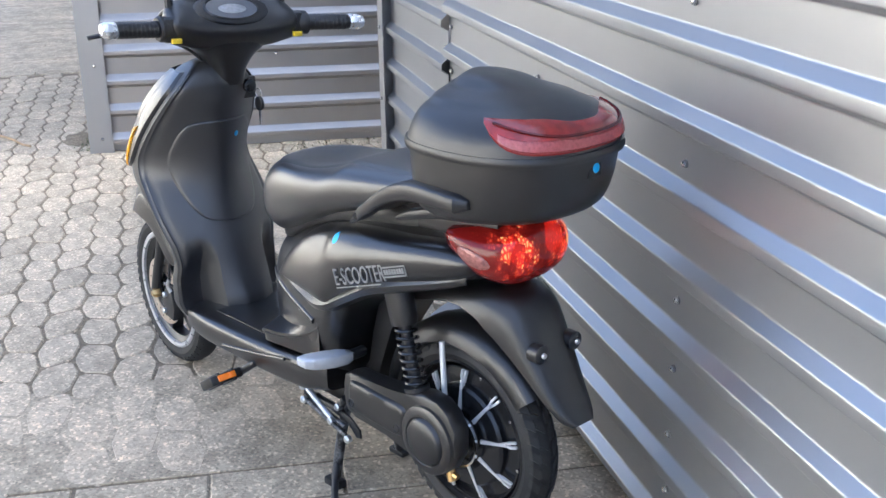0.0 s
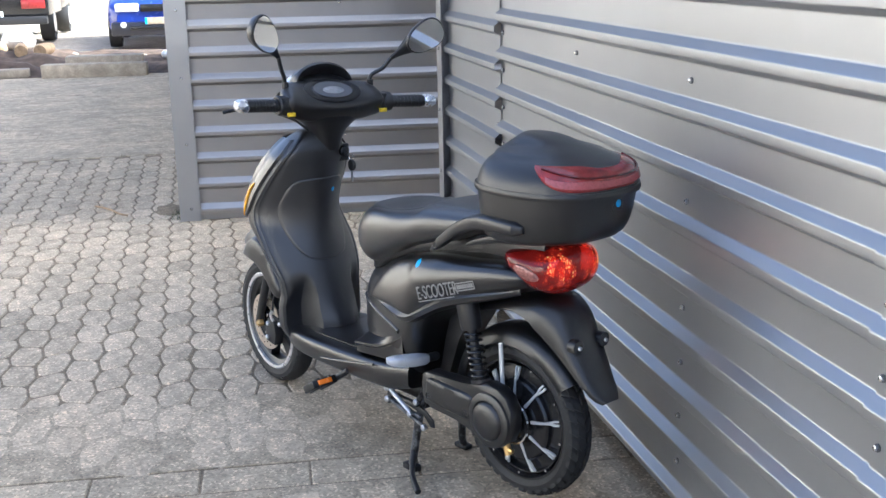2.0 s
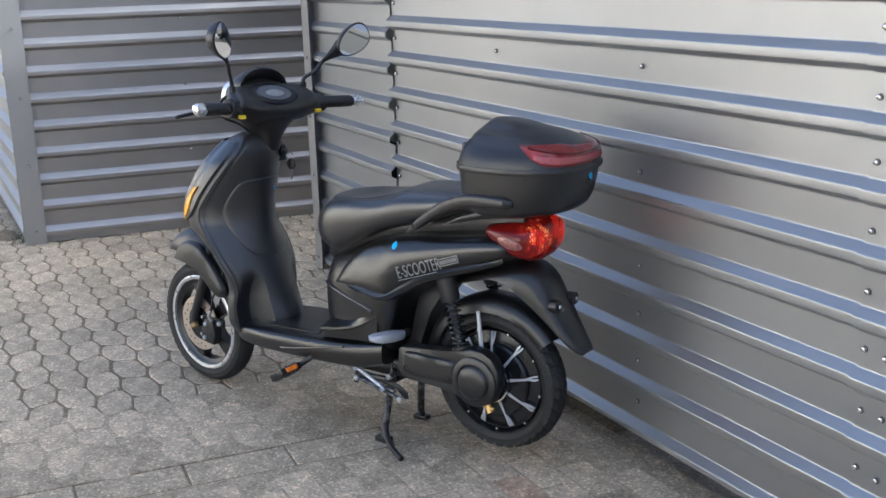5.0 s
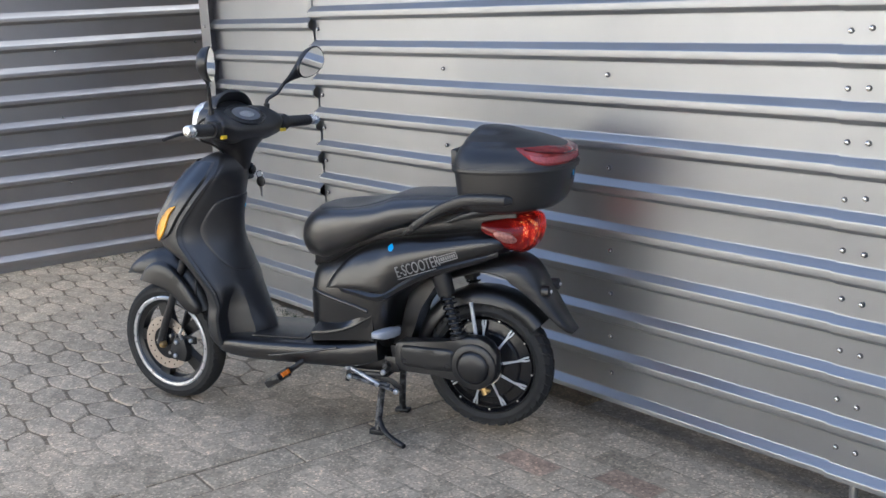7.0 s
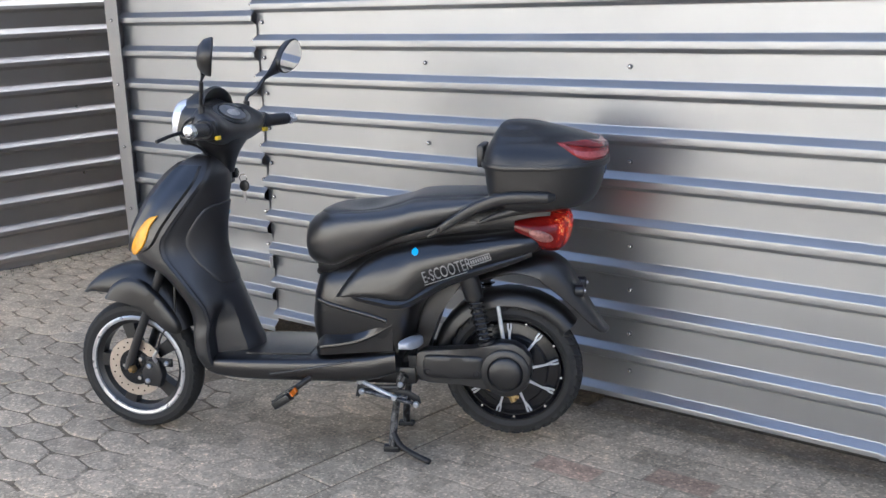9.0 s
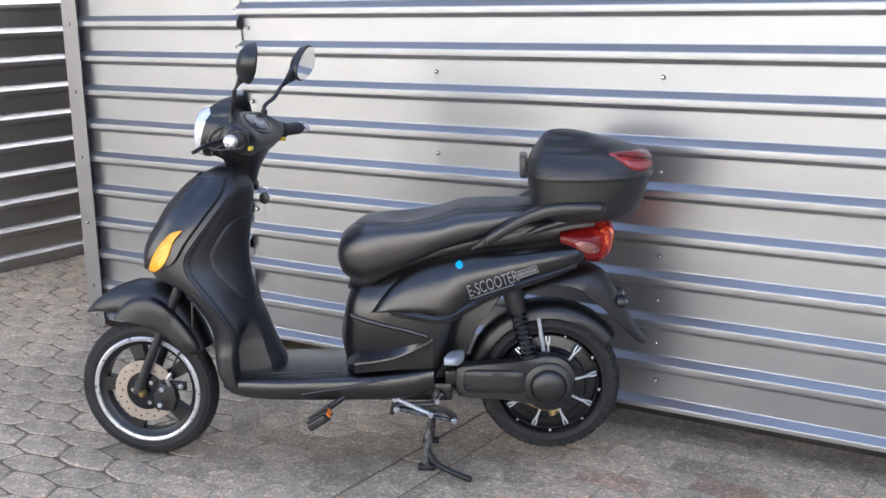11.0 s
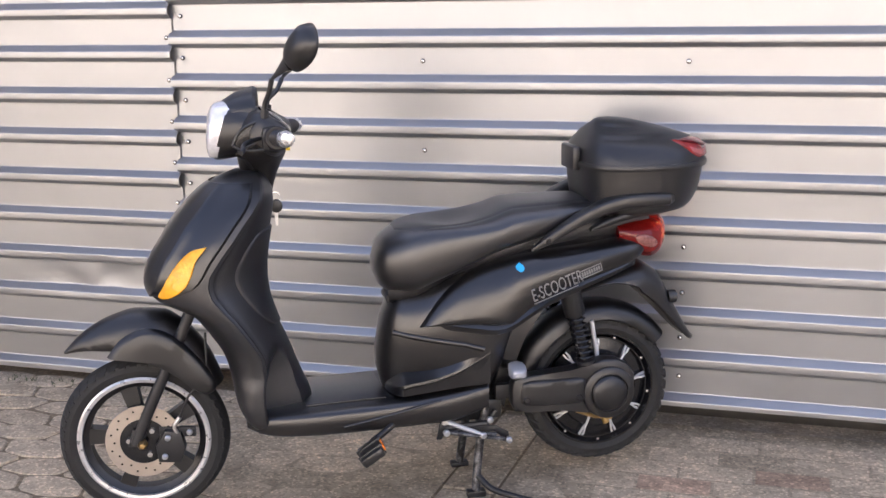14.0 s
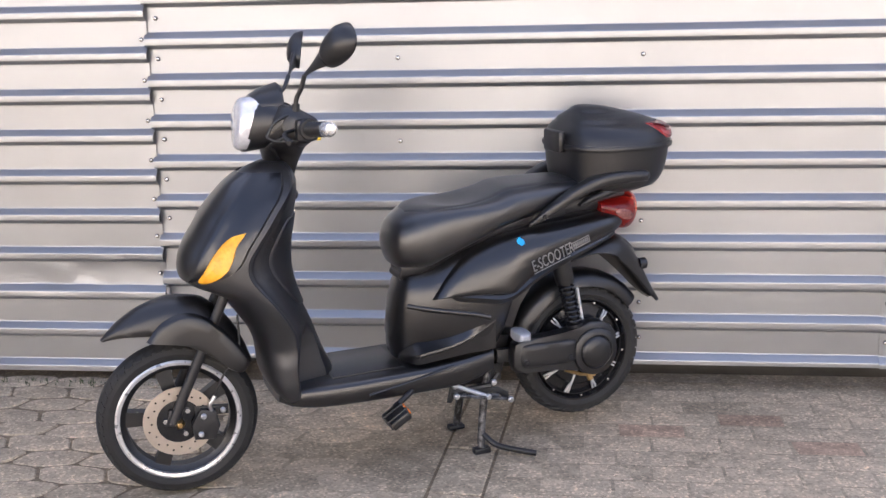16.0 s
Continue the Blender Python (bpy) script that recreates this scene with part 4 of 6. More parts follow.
sp("seat_base", along([(0.655, 0.530, 0.600, 0.045, 3), (0.72, 0.550, 0.62, 0.085, 3), (0.82, 0.60, 0.665, 0.092, 3), (0.93, 0.63, 0.70, 0.096, 3), (1.03, 0.65, 0.72, 0.092, 3), (1.15, 0.66, 0.74, 0.082, 3), (1.20, 0.67, 0.745, 0.07, 3)], 24, 24), M_PLASTIC)
sp("hinge", lathe([(0.012, -0.04), (0.012, 0.04), (0.0, 0.04)], (0.660, 0, 0.548), 12), M_FRAME)

# carrier and grab rails
for s in (1, -1):
    path = smooth_path([(1.015, s * 0.130, 0.676), (1.08, s * 0.140, 0.718), (1.16, s * 0.151, 0.766), (1.235, s * 0.158, 0.793), (1.31, s * 0.159, 0.799), (1.385, s * 0.150, 0.797)], 22)
    rings = []
    for i, p in enumerate(path):
        t = i / 21
        hh = 0.009 + 0.009 * math.sin(math.pi * min(1, t * 0.62 + 0.10))
        hw = 0.012 + 0.026 * t
        k = min(1, math.sqrt(max(0.02, 1 - max(0, (t - 0.95) / 0.06) ** 2)), 0.35 + t * 5)
        rings.append([(p.x, p.y + a, p.z + b) for a, b in superring(20, hw * k, hh * k, 4.6)])
    gr = sp("grab_rail", loft(rings), M_PLASTIC)
    rings = []
    for u, z, h in ((1.17, 0.722, 0.004), (1.21, 0.738, 0.011), (1.28, 0.757, 0.013), (1.345, 0.765, 0.012), (1.375, 0.772, 0.007)):
        rings.append([(u, s * 0.138 + a, z + b) for a, b in superring(12, 0.012, h, 2.8)])
    sp("rail_brace", loft(rings), M_PLASTIC, gr)
    sp("rail_bolt", lathe([(0.008, 0.0), (0.008, 0.006), (0.0, 0.006)], (1.055, 0.146 * s - (0.006 if s < 0 else 0), 0.70), 8), M_GLOSS, gr)
sp("carrier_plate", along([(1.16, 0.755, 0.772, 0.09, 4), (1.25, 0.752, 0.775, 0.105, 4), (1.36, 0.752, 0.775, 0.10, 4), (1.40, 0.76, 0.772, 0.08, 4)], 10, 24), M_PLASTIC)
sp("tail_block", along([(1.12, 0.66, 0.755, 0.08, 3), (1.25, 0.672, 0.76, 0.085, 3), (1.36, 0.70, 0.76, 0.07, 3)], 8, 24), M_PLASTIC)

# top case
CASE = [(0.750, 1.210, 1.410, 0.144), (0.757, 1.193, 1.450, 0.159), (0.775, 1.184, 1.474, 0.168), (0.82, 1.177, 1.494, 0.174), (0.873, 1.172, 1.504, 0.178)]
LID_BASE, LID_TOP, LID_FOOT = (1.170, 1.508, 0.180), 0.9955, 0.886
LID_BACK = ((0, 1), (0.19, 0.95), (0.5, 0.78), (0.80, 0.57), (0.92, 0.46), (0.965, 0.36), (0.985, 0.22), (1, 0))
LID_SIDE = ((0, 1), (0.20, 0.965), (0.34, 0.875), (0.40, 0.79), (0.46, 0.735), (0.56, 0.70), (0.64, 0.645), (0.69, 0.575), (0.76, 0.53), (0.86, 0.42), (0.93, 0.27), (0.975, 0.12), (1, 0))
LID_FRONT = ((0, 1), (0.25, 0.985), (0.45, 0.90), (0.63, 0.70), (0.8, 0.44), (0.93, 0.22), (1, 0))


def case_point(f, r, w, a, grow=0.0, e=3.3):
    """A point on the case's outline in plan; a is 0 at the back, and grows towards the left."""
    c, h = (f + r) / 2, (r - f) / 2 + grow
    u = h * spow(math.cos(a), 2 / e)
    v = (w + grow) * spow(math.sin(a), 2 / e)
    v *= 1.0 - 0.20 * max(0, u / h) ** 1.5 - 0.06 * max(0, -u / h) ** 2
    return c + u + 0.012 * math.cos(a) * (math.cos(a) > 0) * (1 - abs(math.sin(a))), v


def case_rings(rows, n, m=56, grow=0.0):
    return [[(*case_point(f, r, w, 2 * math.pi * i / m, grow), z) for i in range(m)] for z, f, r, w in table(rows, n)]


case = sp("top_case", loft(case_rings(CASE, 12)), M_PLASTIC, label="black plastic top case with a red reflector")


def lid_point(a, k, grow=0.0):
    """A point on the lid: a as in case_point, k = 0 at its peak and 1 at its rim."""
    u, v = case_point(*LID_BASE, a)
    du, dv = u - 1.262, v
    c = du / math.hypot(du, dv)
    f = lambda rows: pchip([q[0] for q in rows], [q[1] for q in rows], k)
    back, front = max(c, 0) ** 2, max(-c, 0) ** 2
    h = back * f(LID_BACK) + front * f(LID_FRONT) + (1 - back - front) * f(LID_SIDE)
    h += 0.045 * (1 - back - front) ** 2 * (math.exp(-((k - 0.67) / 0.03) ** 2) + math.exp(-((k - 0.47) / 0.03) ** 2))
    g = grow / math.hypot(du, dv)
    return 1.262 + du * (k + g), dv * (k + g), LID_FOOT + (LID_TOP - LID_FOOT) * h + grow * 0.3


LEVELS = (1.0, 0.992, 0.982, 0.968, 0.95, 0.93, 0.90, 0.87, 0.83, 0.79, 0.75, 0.715, 0.68, 0.645, 0.60, 0.55, 0.50, 0.455, 0.42, 0.385, 0.345, 0.30, 0.24, 0.18, 0.12, 0.06, 0.015)
sp("lid", loft([[lid_point(2 * math.pi * i / 96, k) for i in range(96)] for k in LEVELS]), M_PLASTIC, case, sharp=50)
rim_rows = [(0.871, 1.166, 1.512, 0.183), (0.878, 1.164, 1.514, 0.185), (0.887, 1.166, 1.512, 0.183)]
sp("lid_rim", loft(case_rings(rim_rows, 5)), M_PLASTIC, case)


def lid_level(a, z):
    """The level of the lid at a height."""
    lo, hi = 0.0, 1.0
    for _ in range(22):
        k = (lo + hi) / 2
        lo, hi = (k, hi) if lid_point(a, k)[2] > z else (lo, k)
    return lo


TIP = 1.28


def lens_band(n, m, k0, k1, grow, tip=TIP):
    """A patch of the lid's back between two shares of the reflector's height."""
    cols = []
    for i in range(n + 1):
        a = -tip + 2 * tip * i / n
        t = abs(a) / TIP
        z0 = 0.8915 + 0.046 * t ** 7.0
        z1 = 0.9445 - 0.007 * math.exp(-(a / 0.25) ** 2)
        z1 = max(z1, z0 + 0.001)
        col = []
        for j in range(m + 1):
            z = z0 + (z1 - z0) * (k0 + (k1 - k0) * j / m)
            edge = 0 < i < n and 0 < j < m
            col.append(lid_point(a, lid_level(a, z), grow if edge else 0.0))
        cols.append(col)
    return loft(cols, cap=False, close=False)


rf = sp("reflector", lens_band(40, 8, 0.0, 1.0, 0.004), M_REDREF, case, "dark red reflector band")
sp("reflector_panel", lens_band(40, 6, 0.03, 0.50, 0.0062, 1.16), M_REDPANEL, rf, "pale red prismatic lower panel")
ridge = []
for i in range(37):
    a = -1.16 + 2.32 * i / 36
    z = 0.919 + 0.020 * (abs(a) / 1.16) ** 2
    ridge.append(lid_point(a, lid_level(a, z), 0.0060))
sp("reflector_ridge", tube(ridge, 0.0027, 6), M_REDDARK, rf, "dark line across the reflector")
lk = sp("case_lock", box(bmesh.new(), 1.495, 1.5125, -0.030, 0.006, 0.835, 0.872, 0.004), M_GLOSS, case)
sp("sticker", lathe([(0.009, 0.0112), (0.0, 0.0118)], (1.503, -0.012, 0.853), 14, axis="x"), M_STICKER, lk, "small blue sticker")
sp("case_hinge", box(bmesh.new(), 1.150, 1.172, -0.05, 0.05, 0.862, 0.925, 0.006), M_PLASTIC, case)

# tail light
TAIL = [(1.262, 0.680, 0.719, 0.106, 3.4), (1.285, 0.660, 0.725, 0.115, 3.0), (1.315, 0.637, 0.730, 0.118, 2.8), (1.345, 0.620, 0.733, 0.114, 2.6), (1.372, 0.615, 0.735, 0.102, 2.5), (1.395, 0.627, 0.733, 0.084, 2.4), (1.411, 0.650, 0.726, 0.058, 2.2), (1.418, 0.676, 0.712, 0.03, 2.0)]


def tail_half(u, z):
    zb, zt, hw, ex = [pchip([a[0] for a in TAIL], [a[k] for a in TAIL], u) for k in (1, 2, 3, 4)]
    t = min(abs(z - (zb + zt) / 2) / ((zt - zb) / 2), 0.97)
    return hw * (1 - t ** ex) ** (1 / ex)


tl = sp("tail_light", along(TAIL, 22, 32), M_REDLENS, label="lit red tail light")
for s in (1, -1):
    bm = cushion([(1.338 + 0.034 * math.cos(2 * math.pi * k / 12), 0.676 + 0.016 * math.sin(2 * math.pi * k / 12) - 0.010 * math.cos(2 * math.pi * k / 12)) for k in range(12)], tail_half, 0.0022, 28)
    bmesh.ops.scale(bm, vec=(1, s, 1), verts=bm.verts)
    sp("lamp_window", bm, M_CLEARP, tl, "pale clear lamp window")
for s in (0.045, -0.045):
    sp("bulb", lathe([(0.0, -0.016), (0.013, -0.010), (0.016, 0.0), (0.013, 0.010), (0.0, 0.016)], (1.362, s, 0.682), 12), M_REDLIT, tl, "glowing bulb")
    sp("bowl", lathe([(0.034, 0.018), (0.030, 0.0), (0.016, -0.022), (0.0, -0.026)], (1.362, s, 0.682), 20, axis="x"), M_CHROME, tl)

# rear wheel with hub motor
RC = (1.234, 0.006, 0.248)
RR = 0.206
HC = (1.230, 0.0, 0.272)
rw = sp("rear_wheel", lathe([(0.0, 0.050), (0.045, 0.050), (0.050, 0.040), (0.105, 0.036), (0.110, 0.030), (0.110, -0.030), (0.105, -0.036), (0.0, -0.045)], RC, 48), M_GLOSS, label="black hub motor wheel with silver spokes")
sp("tyre", tread(RR, 0.080, RC, lathe(tyre_profile(RR, 0.078, 0.158), RC, 72), n=38, up=0.0055), M_TYRE, rw, sharp=24)
sp("rim", lathe([(0.162, -0.032), (0.162, 0.032), (0.157, 0.032), (0.152, 0.020), (0.146, 0.012), (0.146, -0.012), (0.152, -0.020), (0.157, -0.032)], RC, 72, closed=True), M_GLOSS, rw)
sp("web", lathe([(0.148, 0.010), (0.108, 0.018), (0.108, 0.004), (0.148, -0.004)], RC, 60, closed=True), M_GLOSS, rw)
for k in range(9):
    a = 2 * math.pi * k / 9 + 0.2
    ca, sa = math.cos(a), math.sin(a)
    rings = []
    for r, w, h in ((0.060, 0.0042, 0.049), (0.09, 0.0034, 0.045), (0.122, 0.0032, 0.040)):
        rings.append([(RC[0] + r * ca - q * sa, h2, RC[2] + r * sa + q * ca) for q, h2 in ((-w, h - 0.008), (w, h - 0.008), (w, h), (-w, h))])
    spk = sp("spoke", loft(rings), M_SPOKE, rw, "silver spoke with a forked end")
    for side in (-1, 1):
        rings = []
        for r, q0, h in ((0.116, 0.0015, 0.0372), (0.130, 0.0048, 0.036), (0.142, 0.0048, 0.032)):
            rings.append([(RC[0] + r * ca - (side * q0 + q) * sa, h2, RC[2] + r * sa + (side * q0 + q) * ca) for q, h2 in ((-0.0024, h - 0.006), (0.0024, h - 0.006), (0.0024, h), (-0.0024, h))])
        sp("prong", loft(rings), M_SPOKE, spk)
    a += math.pi / 9
    sp("rim_bolt", lathe([(0.004, 0.02), (0.0035, 0.036), (0.0, 0.037)], (RC[0] + 0.149 * math.cos(a), 0, RC[2] + 0.149 * math.sin(a)), 8), M_CHROME, rw)
# swing arm cover on the left, and arm on the right
arm = [(0.962, 0.300), (0.968, 0.326), (0.99, 0.337), (1.06, 0.338), (1.13, 0.343), (1.175, 0.352), (1.215, 0.366), (1.255, 0.362), (1.285, 0.345), (1.305, 0.315), (1.305, 0.262), (1.285, 0.222), (1.25, 0.205), (1.20, 0.210), (1.165, 0.228), (1.10, 0.232), (1.0, 0.236), (0.972, 0.240), (0.963, 0.262)]
cov = sp("motor_cover", plate(arm, 0.088, 0.132, 0.008), M_PLASTIC, label="black plastic drive cover")
sp("cover_panel", cushion([(0.985, 0.30), (1.0, 0.322), (1.09, 0.322), (1.16, 0.318), (1.165, 0.285), (1.16, 0.252), (1.09, 0.250), (1.0, 0.255), (0.985, 0.272)], lambda u, z: 0.131, 0.010, 40), M_PLASTIC, cov)
sp("hub_cap", lathe([(0.074, 0.122), (0.071, 0.138), (0.064, 0.142), (0.053, 0.143), (0.050, 0.140), (0.047, 0.146), (0.042, 0.150), (0.015, 0.153), (0.0, 0.153)], HC, 40), M_PLASTIC, cov)
for u in (1.0, 1.145):
    sp("screw_recess", lathe([(0.010, 0.140), (0.008, 0.1425), (0.005, 0.138), (0.0, 0.138)], (u, 0, 0.272 if u < 1.1 else 0.268), 14), M_GLOSS, cov)
sp("swing_arm", plate([(0.93, 0.262), (0.93, 0.302), (1.24, 0.305), (1.25, 0.262)], -0.075, -0.058, 0.004), M_FRAME)
sp("swing_arm", plate([(0.93, 0.262), (0.93, 0.302), (1.24, 0.305), (1.25, 0.262)], 0.062, 0.086, 0.004), M_FRAME)
sp("axle", lathe([(0.010, -0.09), (0.010, 0.09)], RC, 16), M_ALU)
sp("rim_ring", lathe([(0.1465, 0.0125), (0.1465, 0.0225), (0.143, 0.0225), (0.143, 0.0125)], RC, 64, closed=True), M_GLOSS, rw)
sp("hub_ring", lathe([(0.060, 0.050), (0.060, 0.056), (0.056, 0.056), (0.056, 0.050)], RC, 48, closed=True), M_CHROME, rw, "polished hub ring")
sp("axle_link", tube([(1.16, 0.075, 0.205), (1.21, 0.078, 0.185), (1.26, 0.08, 0.178)], 0.006, 8), M_BRASS, rw, "brass brake rod end")
sp("brake_arm", tube([(1.23, 0.078, 0.205), (1.245, 0.080, 0.165)], 0.010, 8), M_BRASS, rw, "dull brass brake arm")
# shock absorbers
for s in (1, -1):
    top, bot = Vector((1.128, s * 0.108, 0.545)), Vector((1.182, s * 0.108, 0.325))
    d = bot - top
    sh = sp("shock_absorber", tube([top + d * 0.05, top + d], 0.012, 14), M_FRAME, label="coil-spring shock absorber")
    sp("dust_cover", tube([top - d * 0.10, top + d * 0.0, top + d * 0.22, top + d * 0.26], 0.031, 20, r1=0.026), M_PLASTIC, sh)
    ax = d.normalized()
    o1 = ax.orthogonal().normalized()
    o2 = ax.cross(o1)
    sp("spring", tube([top + d * (0.28 + 0.55 * i / 90) + (o1 * math.cos(i / 90 * 2 * math.pi * 8) + o2 * math.sin(i / 90 * 2 * math.pi * 8)) * 0.021 for i in range(91)], 0.0035, 6), M_GLOSS, sh)
    sp("spring_seat", tube([top + d * 0.83, top + d * 0.87], 0.026, 18), M_FRAME, sh)
sp("fender_stay", tube([(1.222, 0.078, 0.29), (1.218, 0.074, 0.35), (1.203, 0.066, 0.455)], 0.006, 10), M_SPOKE, label="bright steel mudguard stay")

# rear mudguards
g_rows = []
for k in range(13):
    a = radians(172 - k * 11.2)
    rr = 0.245 + 0.006 * math.sin(k / 12 * math.pi)
    g_rows.append((k / 12, RC[0] + rr * math.cos(a), RC[2] + rr * math.sin(a), 0.052 + 0.010 * math.sin(k / 12 * math.pi), 0.045, math.pi / 2 - a))
def arc_guard(rows, thick=0.004, m=11):
    rings = []
    for s, u, z, hw, drop, lean in rows:
        c, sn = math.cos(math.pi / 2 - lean), math.sin(math.pi / 2 - lean)
        outer, inner = [], []
        for i in range(m):
            t = -1 + 2 * i / (m - 1)
            down = drop * (1 - math.cos(t * math.pi / 2)) ** 1.4
            side = hw * math.sin(t * math.pi / 2)
            outer.append((u - down * c, side, z - down * sn))
            inner.append((u - (down + thick) * c, side * 0.94, z - (down + thick) * sn))
        rings.append(outer + inner[::-1])
    return loft(rings)
sp("inner_mudguard", arc_guard(g_rows), M_PLASTIC, sharp=50)
m_rows = []
for s, u, z, hw, lean in table([(0, 1.13, 0.545, 0.078, 0.25), (0.2, 1.24, 0.583, 0.088, 0.12), (0.38, 1.335, 0.604, 0.090, -0.22), (0.52, 1.395, 0.578, 0.084, -0.75), (0.7, 1.447, 0.490, 0.069, -1.0), (0.88, 1.492, 0.412, 0.052, -1.05), (0.96, 1.512, 0.384, 0.040, -1.0), (1.0, 1.522, 0.375, 0.026, -0.9)], 26):
    m_rows.append((s, u, z, hw, pchip((0, 0.2, 0.38, 0.52, 0.7, 0.88, 1), (0.016, 0.024, 0.058, 0.072, 0.042, 0.022, 0.012), s), -lean))
mg = sp("rear_mudguard", arc_guard(m_rows), M_PLASTIC, label="long black rear mudguard", sharp=50)
for s in (1, -1):
    sp("reflector_stud", lathe([(0.018, 0.0), (0.018, 0.022), (0.012, 0.026), (0.0, 0.026)], (1.428, s * 0.046, 0.500), 18, axis="x"), M_PLASTIC, mg)
    sp("stud_pin", lathe([(0.006, 0.026), (0.005, 0.030), (0.0, 0.031)], (1.428, s * 0.046, 0.500), 10, axis="x"), M_ALU, mg)

# foot pegs, pedal cranks, stand
for s in (1, -1):
    rows = []
    for v, u, z, a, b2 in ((0.118, 0.972, 0.366, 0.012, 0.010), (0.135, 0.970, 0.367, 0.020, 0.013), (0.17, 0.964, 0.370, 0.023, 0.014), (0.21, 0.957, 0.375, 0.021, 0.013), (0.228, 0.953, 0.378, 0.016, 0.010), (0.234, 0.952, 0.379, 0.008, 0.005)):
        rows.append([(u + p, s * v, z + q) for p, q in superring(16, a, b2, 7)])
    peg = sp("foot_peg", loft(rows), M_PEG, label="silver folding foot peg")
    sp("peg_joint", tube([(0.972, s * 0.128, 0.366), (0.968, s * 0.10, 0.362), (0.955, s * 0.07, 0.355)], 0.012, 10), M_FRAME, peg)
    sp("peg_bolt", lathe([(0.013, -0.006), (0.013, 0.006)], (0.974, s * 0.124, 0.366), 10, axis="x"), M_ALU, peg)
    sp("crank", tube([(0.645, s * 0.10, 0.245), (0.638, s * 0.145, 0.242), (0.60, s * 0.15, 0.215 if s > 0 else 0.27), (0.585, s * 0.15, 0.205 if s > 0 else 0.28)], 0.009, 10), M_FRAME)
    if s > 0:
        tilt_m = Matrix.Translation((0.575, 0, 0.198)) @ Matrix.Rotation(radians(-32), 4, "Y") @ Matrix.Translation((-0.575, 0, -0.198))

        def tilted(bm):
            bmesh.ops.transform(bm, matrix=tilt_m, verts=bm.verts)
            return bm
        ped = sp("pedal", tilted(box(bmesh.new(), 0.545, 0.605, 0.155, 0.240, 0.186, 0.210, 0.004)), M_PLASTIC, label="black pedal with an orange reflector")
        for y in (0.176, 0.214):
            sp("pedal_rib", tilted(box(bmesh.new(), 0.541, 0.609, y, y + 0.008, 0.183, 0.213, 0.002)), M_PLASTIC, ped)
        sp("pedal_reflector", tilted(box(bmesh.new(), 0.606, 0.611, 0.176, 0.222, 0.191, 0.206, 0.001)), M_ORANGE, ped, "orange reflector")
    leg = sp("stand_leg", tube(smooth_path([(0.905, s * 0.070, 0.245), (0.885, s * 0.082, 0.14), (0.872, s * 0.092, 0.04), (0.872, s * 0.098, 0.012)], 12), 0.0115, 12), M_WORN)
    sp("stand_foot", box(bmesh.new(), 0.845, 0.895, s * 0.098 - 0.014, s * 0.098 + 0.014, 0.0 + 0.0026 * (s < 0) - 0.0026 * (s > 0), 0.016, 0.003), M_FRAME, leg)
sp("stand_tail", tube(smooth_path([(0.876, 0.096, 0.055), (0.905, 0.125, 0.028), (0.95, 0.160, 0.018), (1.005, 0.188, 0.008)], 14), 0.0085, 10), M_FRAME)
sp("stand_crossbar", tube([(0.895, -0.08, 0.19), (0.895, 0.08, 0.19)], 0.009, 10), M_FRAME)
lk = sp("stand_link", plate([(0.764, 0.172), (0.776, 0.170), (0.790, 0.190), (0.800, 0.222), (0.788, 0.232), (0.774, 0.215)], 0.092, 0.102, 0.002), M_FRAME, label="stand linkage with bare steel rods")
for a, b, r in (((0.784, 0.106, 0.224), (0.888, 0.110, 0.176), 0.0065), ((0.788, 0.110, 0.193), (0.956, 0.118, 0.160), 0.0055), ((0.800, 0.100, 0.190), (0.925, 0.104, 0.172), 0.006)):
    sp("link_rod", tube([a, b], r, 10), M_PEG if r > 0.006 else M_WORN, lk, "bare steel rod")
for u, v, z in ((0.784, 0.112, 0.224), (0.788, 0.114, 0.193), (0.888, 0.114, 0.176), (0.908, 0.108, 0.216), (0.956, 0.122, 0.160)):
    sp("link_bolt", lathe([(0.009, -0.006), (0.009, 0.004), (0.006, 0.007), (0.0, 0.007)], (u, v, z), 10), M_ALU, lk, "bare steel bolt")
sp("link_arm", plate([(0.800, 0.196), (0.925, 0.178), (0.950, 0.150), (0.965, 0.152), (0.962, 0.172), (0.93, 0.192), (0.81, 0.210)], 0.088, 0.094, 0.002), M_FRAME, lk)
sp("battery_tray", box(bmesh.new(), 0.55, 0.95, -0.075, 0.075, 0.205, 0.26, 0.008), M_PLASTIC)
sp("rear_frame", tube([(0.90, 0.0, 0.26), (0.95, 0.0, 0.32), (0.98, 0.0, 0.48), (1.06, 0, 0.60)], 0.028, 14), M_FRAME)
sp("side_stand_arm", tube([(0.79, 0.095, 0.20), (0.90, 0.10, 0.205), (0.925, 0.10, 0.24)], 0.009, 8), M_FRAME)

# handlebar head
def head():
    """Handlebar cover: a wide box whose upper face tilts towards the rider."""
    rings = []
    half = [(0, 0.366, 0.990, 0.066, 0.042, 38), (0.06, 0.366, 0.990, 0.065, 0.042, 38), (0.10, 0.369, 0.991, 0.061, 0.041, 37), (0.132, 0.375, 0.993, 0.053, 0.040, 33), (0.152, 0.382, 0.990, 0.042, 0.037, 26), (0.164, 0.388, 0.987, 0.028, 0.027, 20), (0.168, 0.389, 0.986, 0.020, 0.020, 18)]
    for v, cu, cz, a, b, tilt in table([(-r[0], *r[1:]) for r in half[:0:-1]] + half, 52):
        c, d = math.cos(radians(tilt)), math.sin(radians(tilt))
        rings.append([(cu + p * c + q * d, v, cz - p * d + q * c) for p, q in superring(36, a, b, 3.2)])
    return loft(rings)


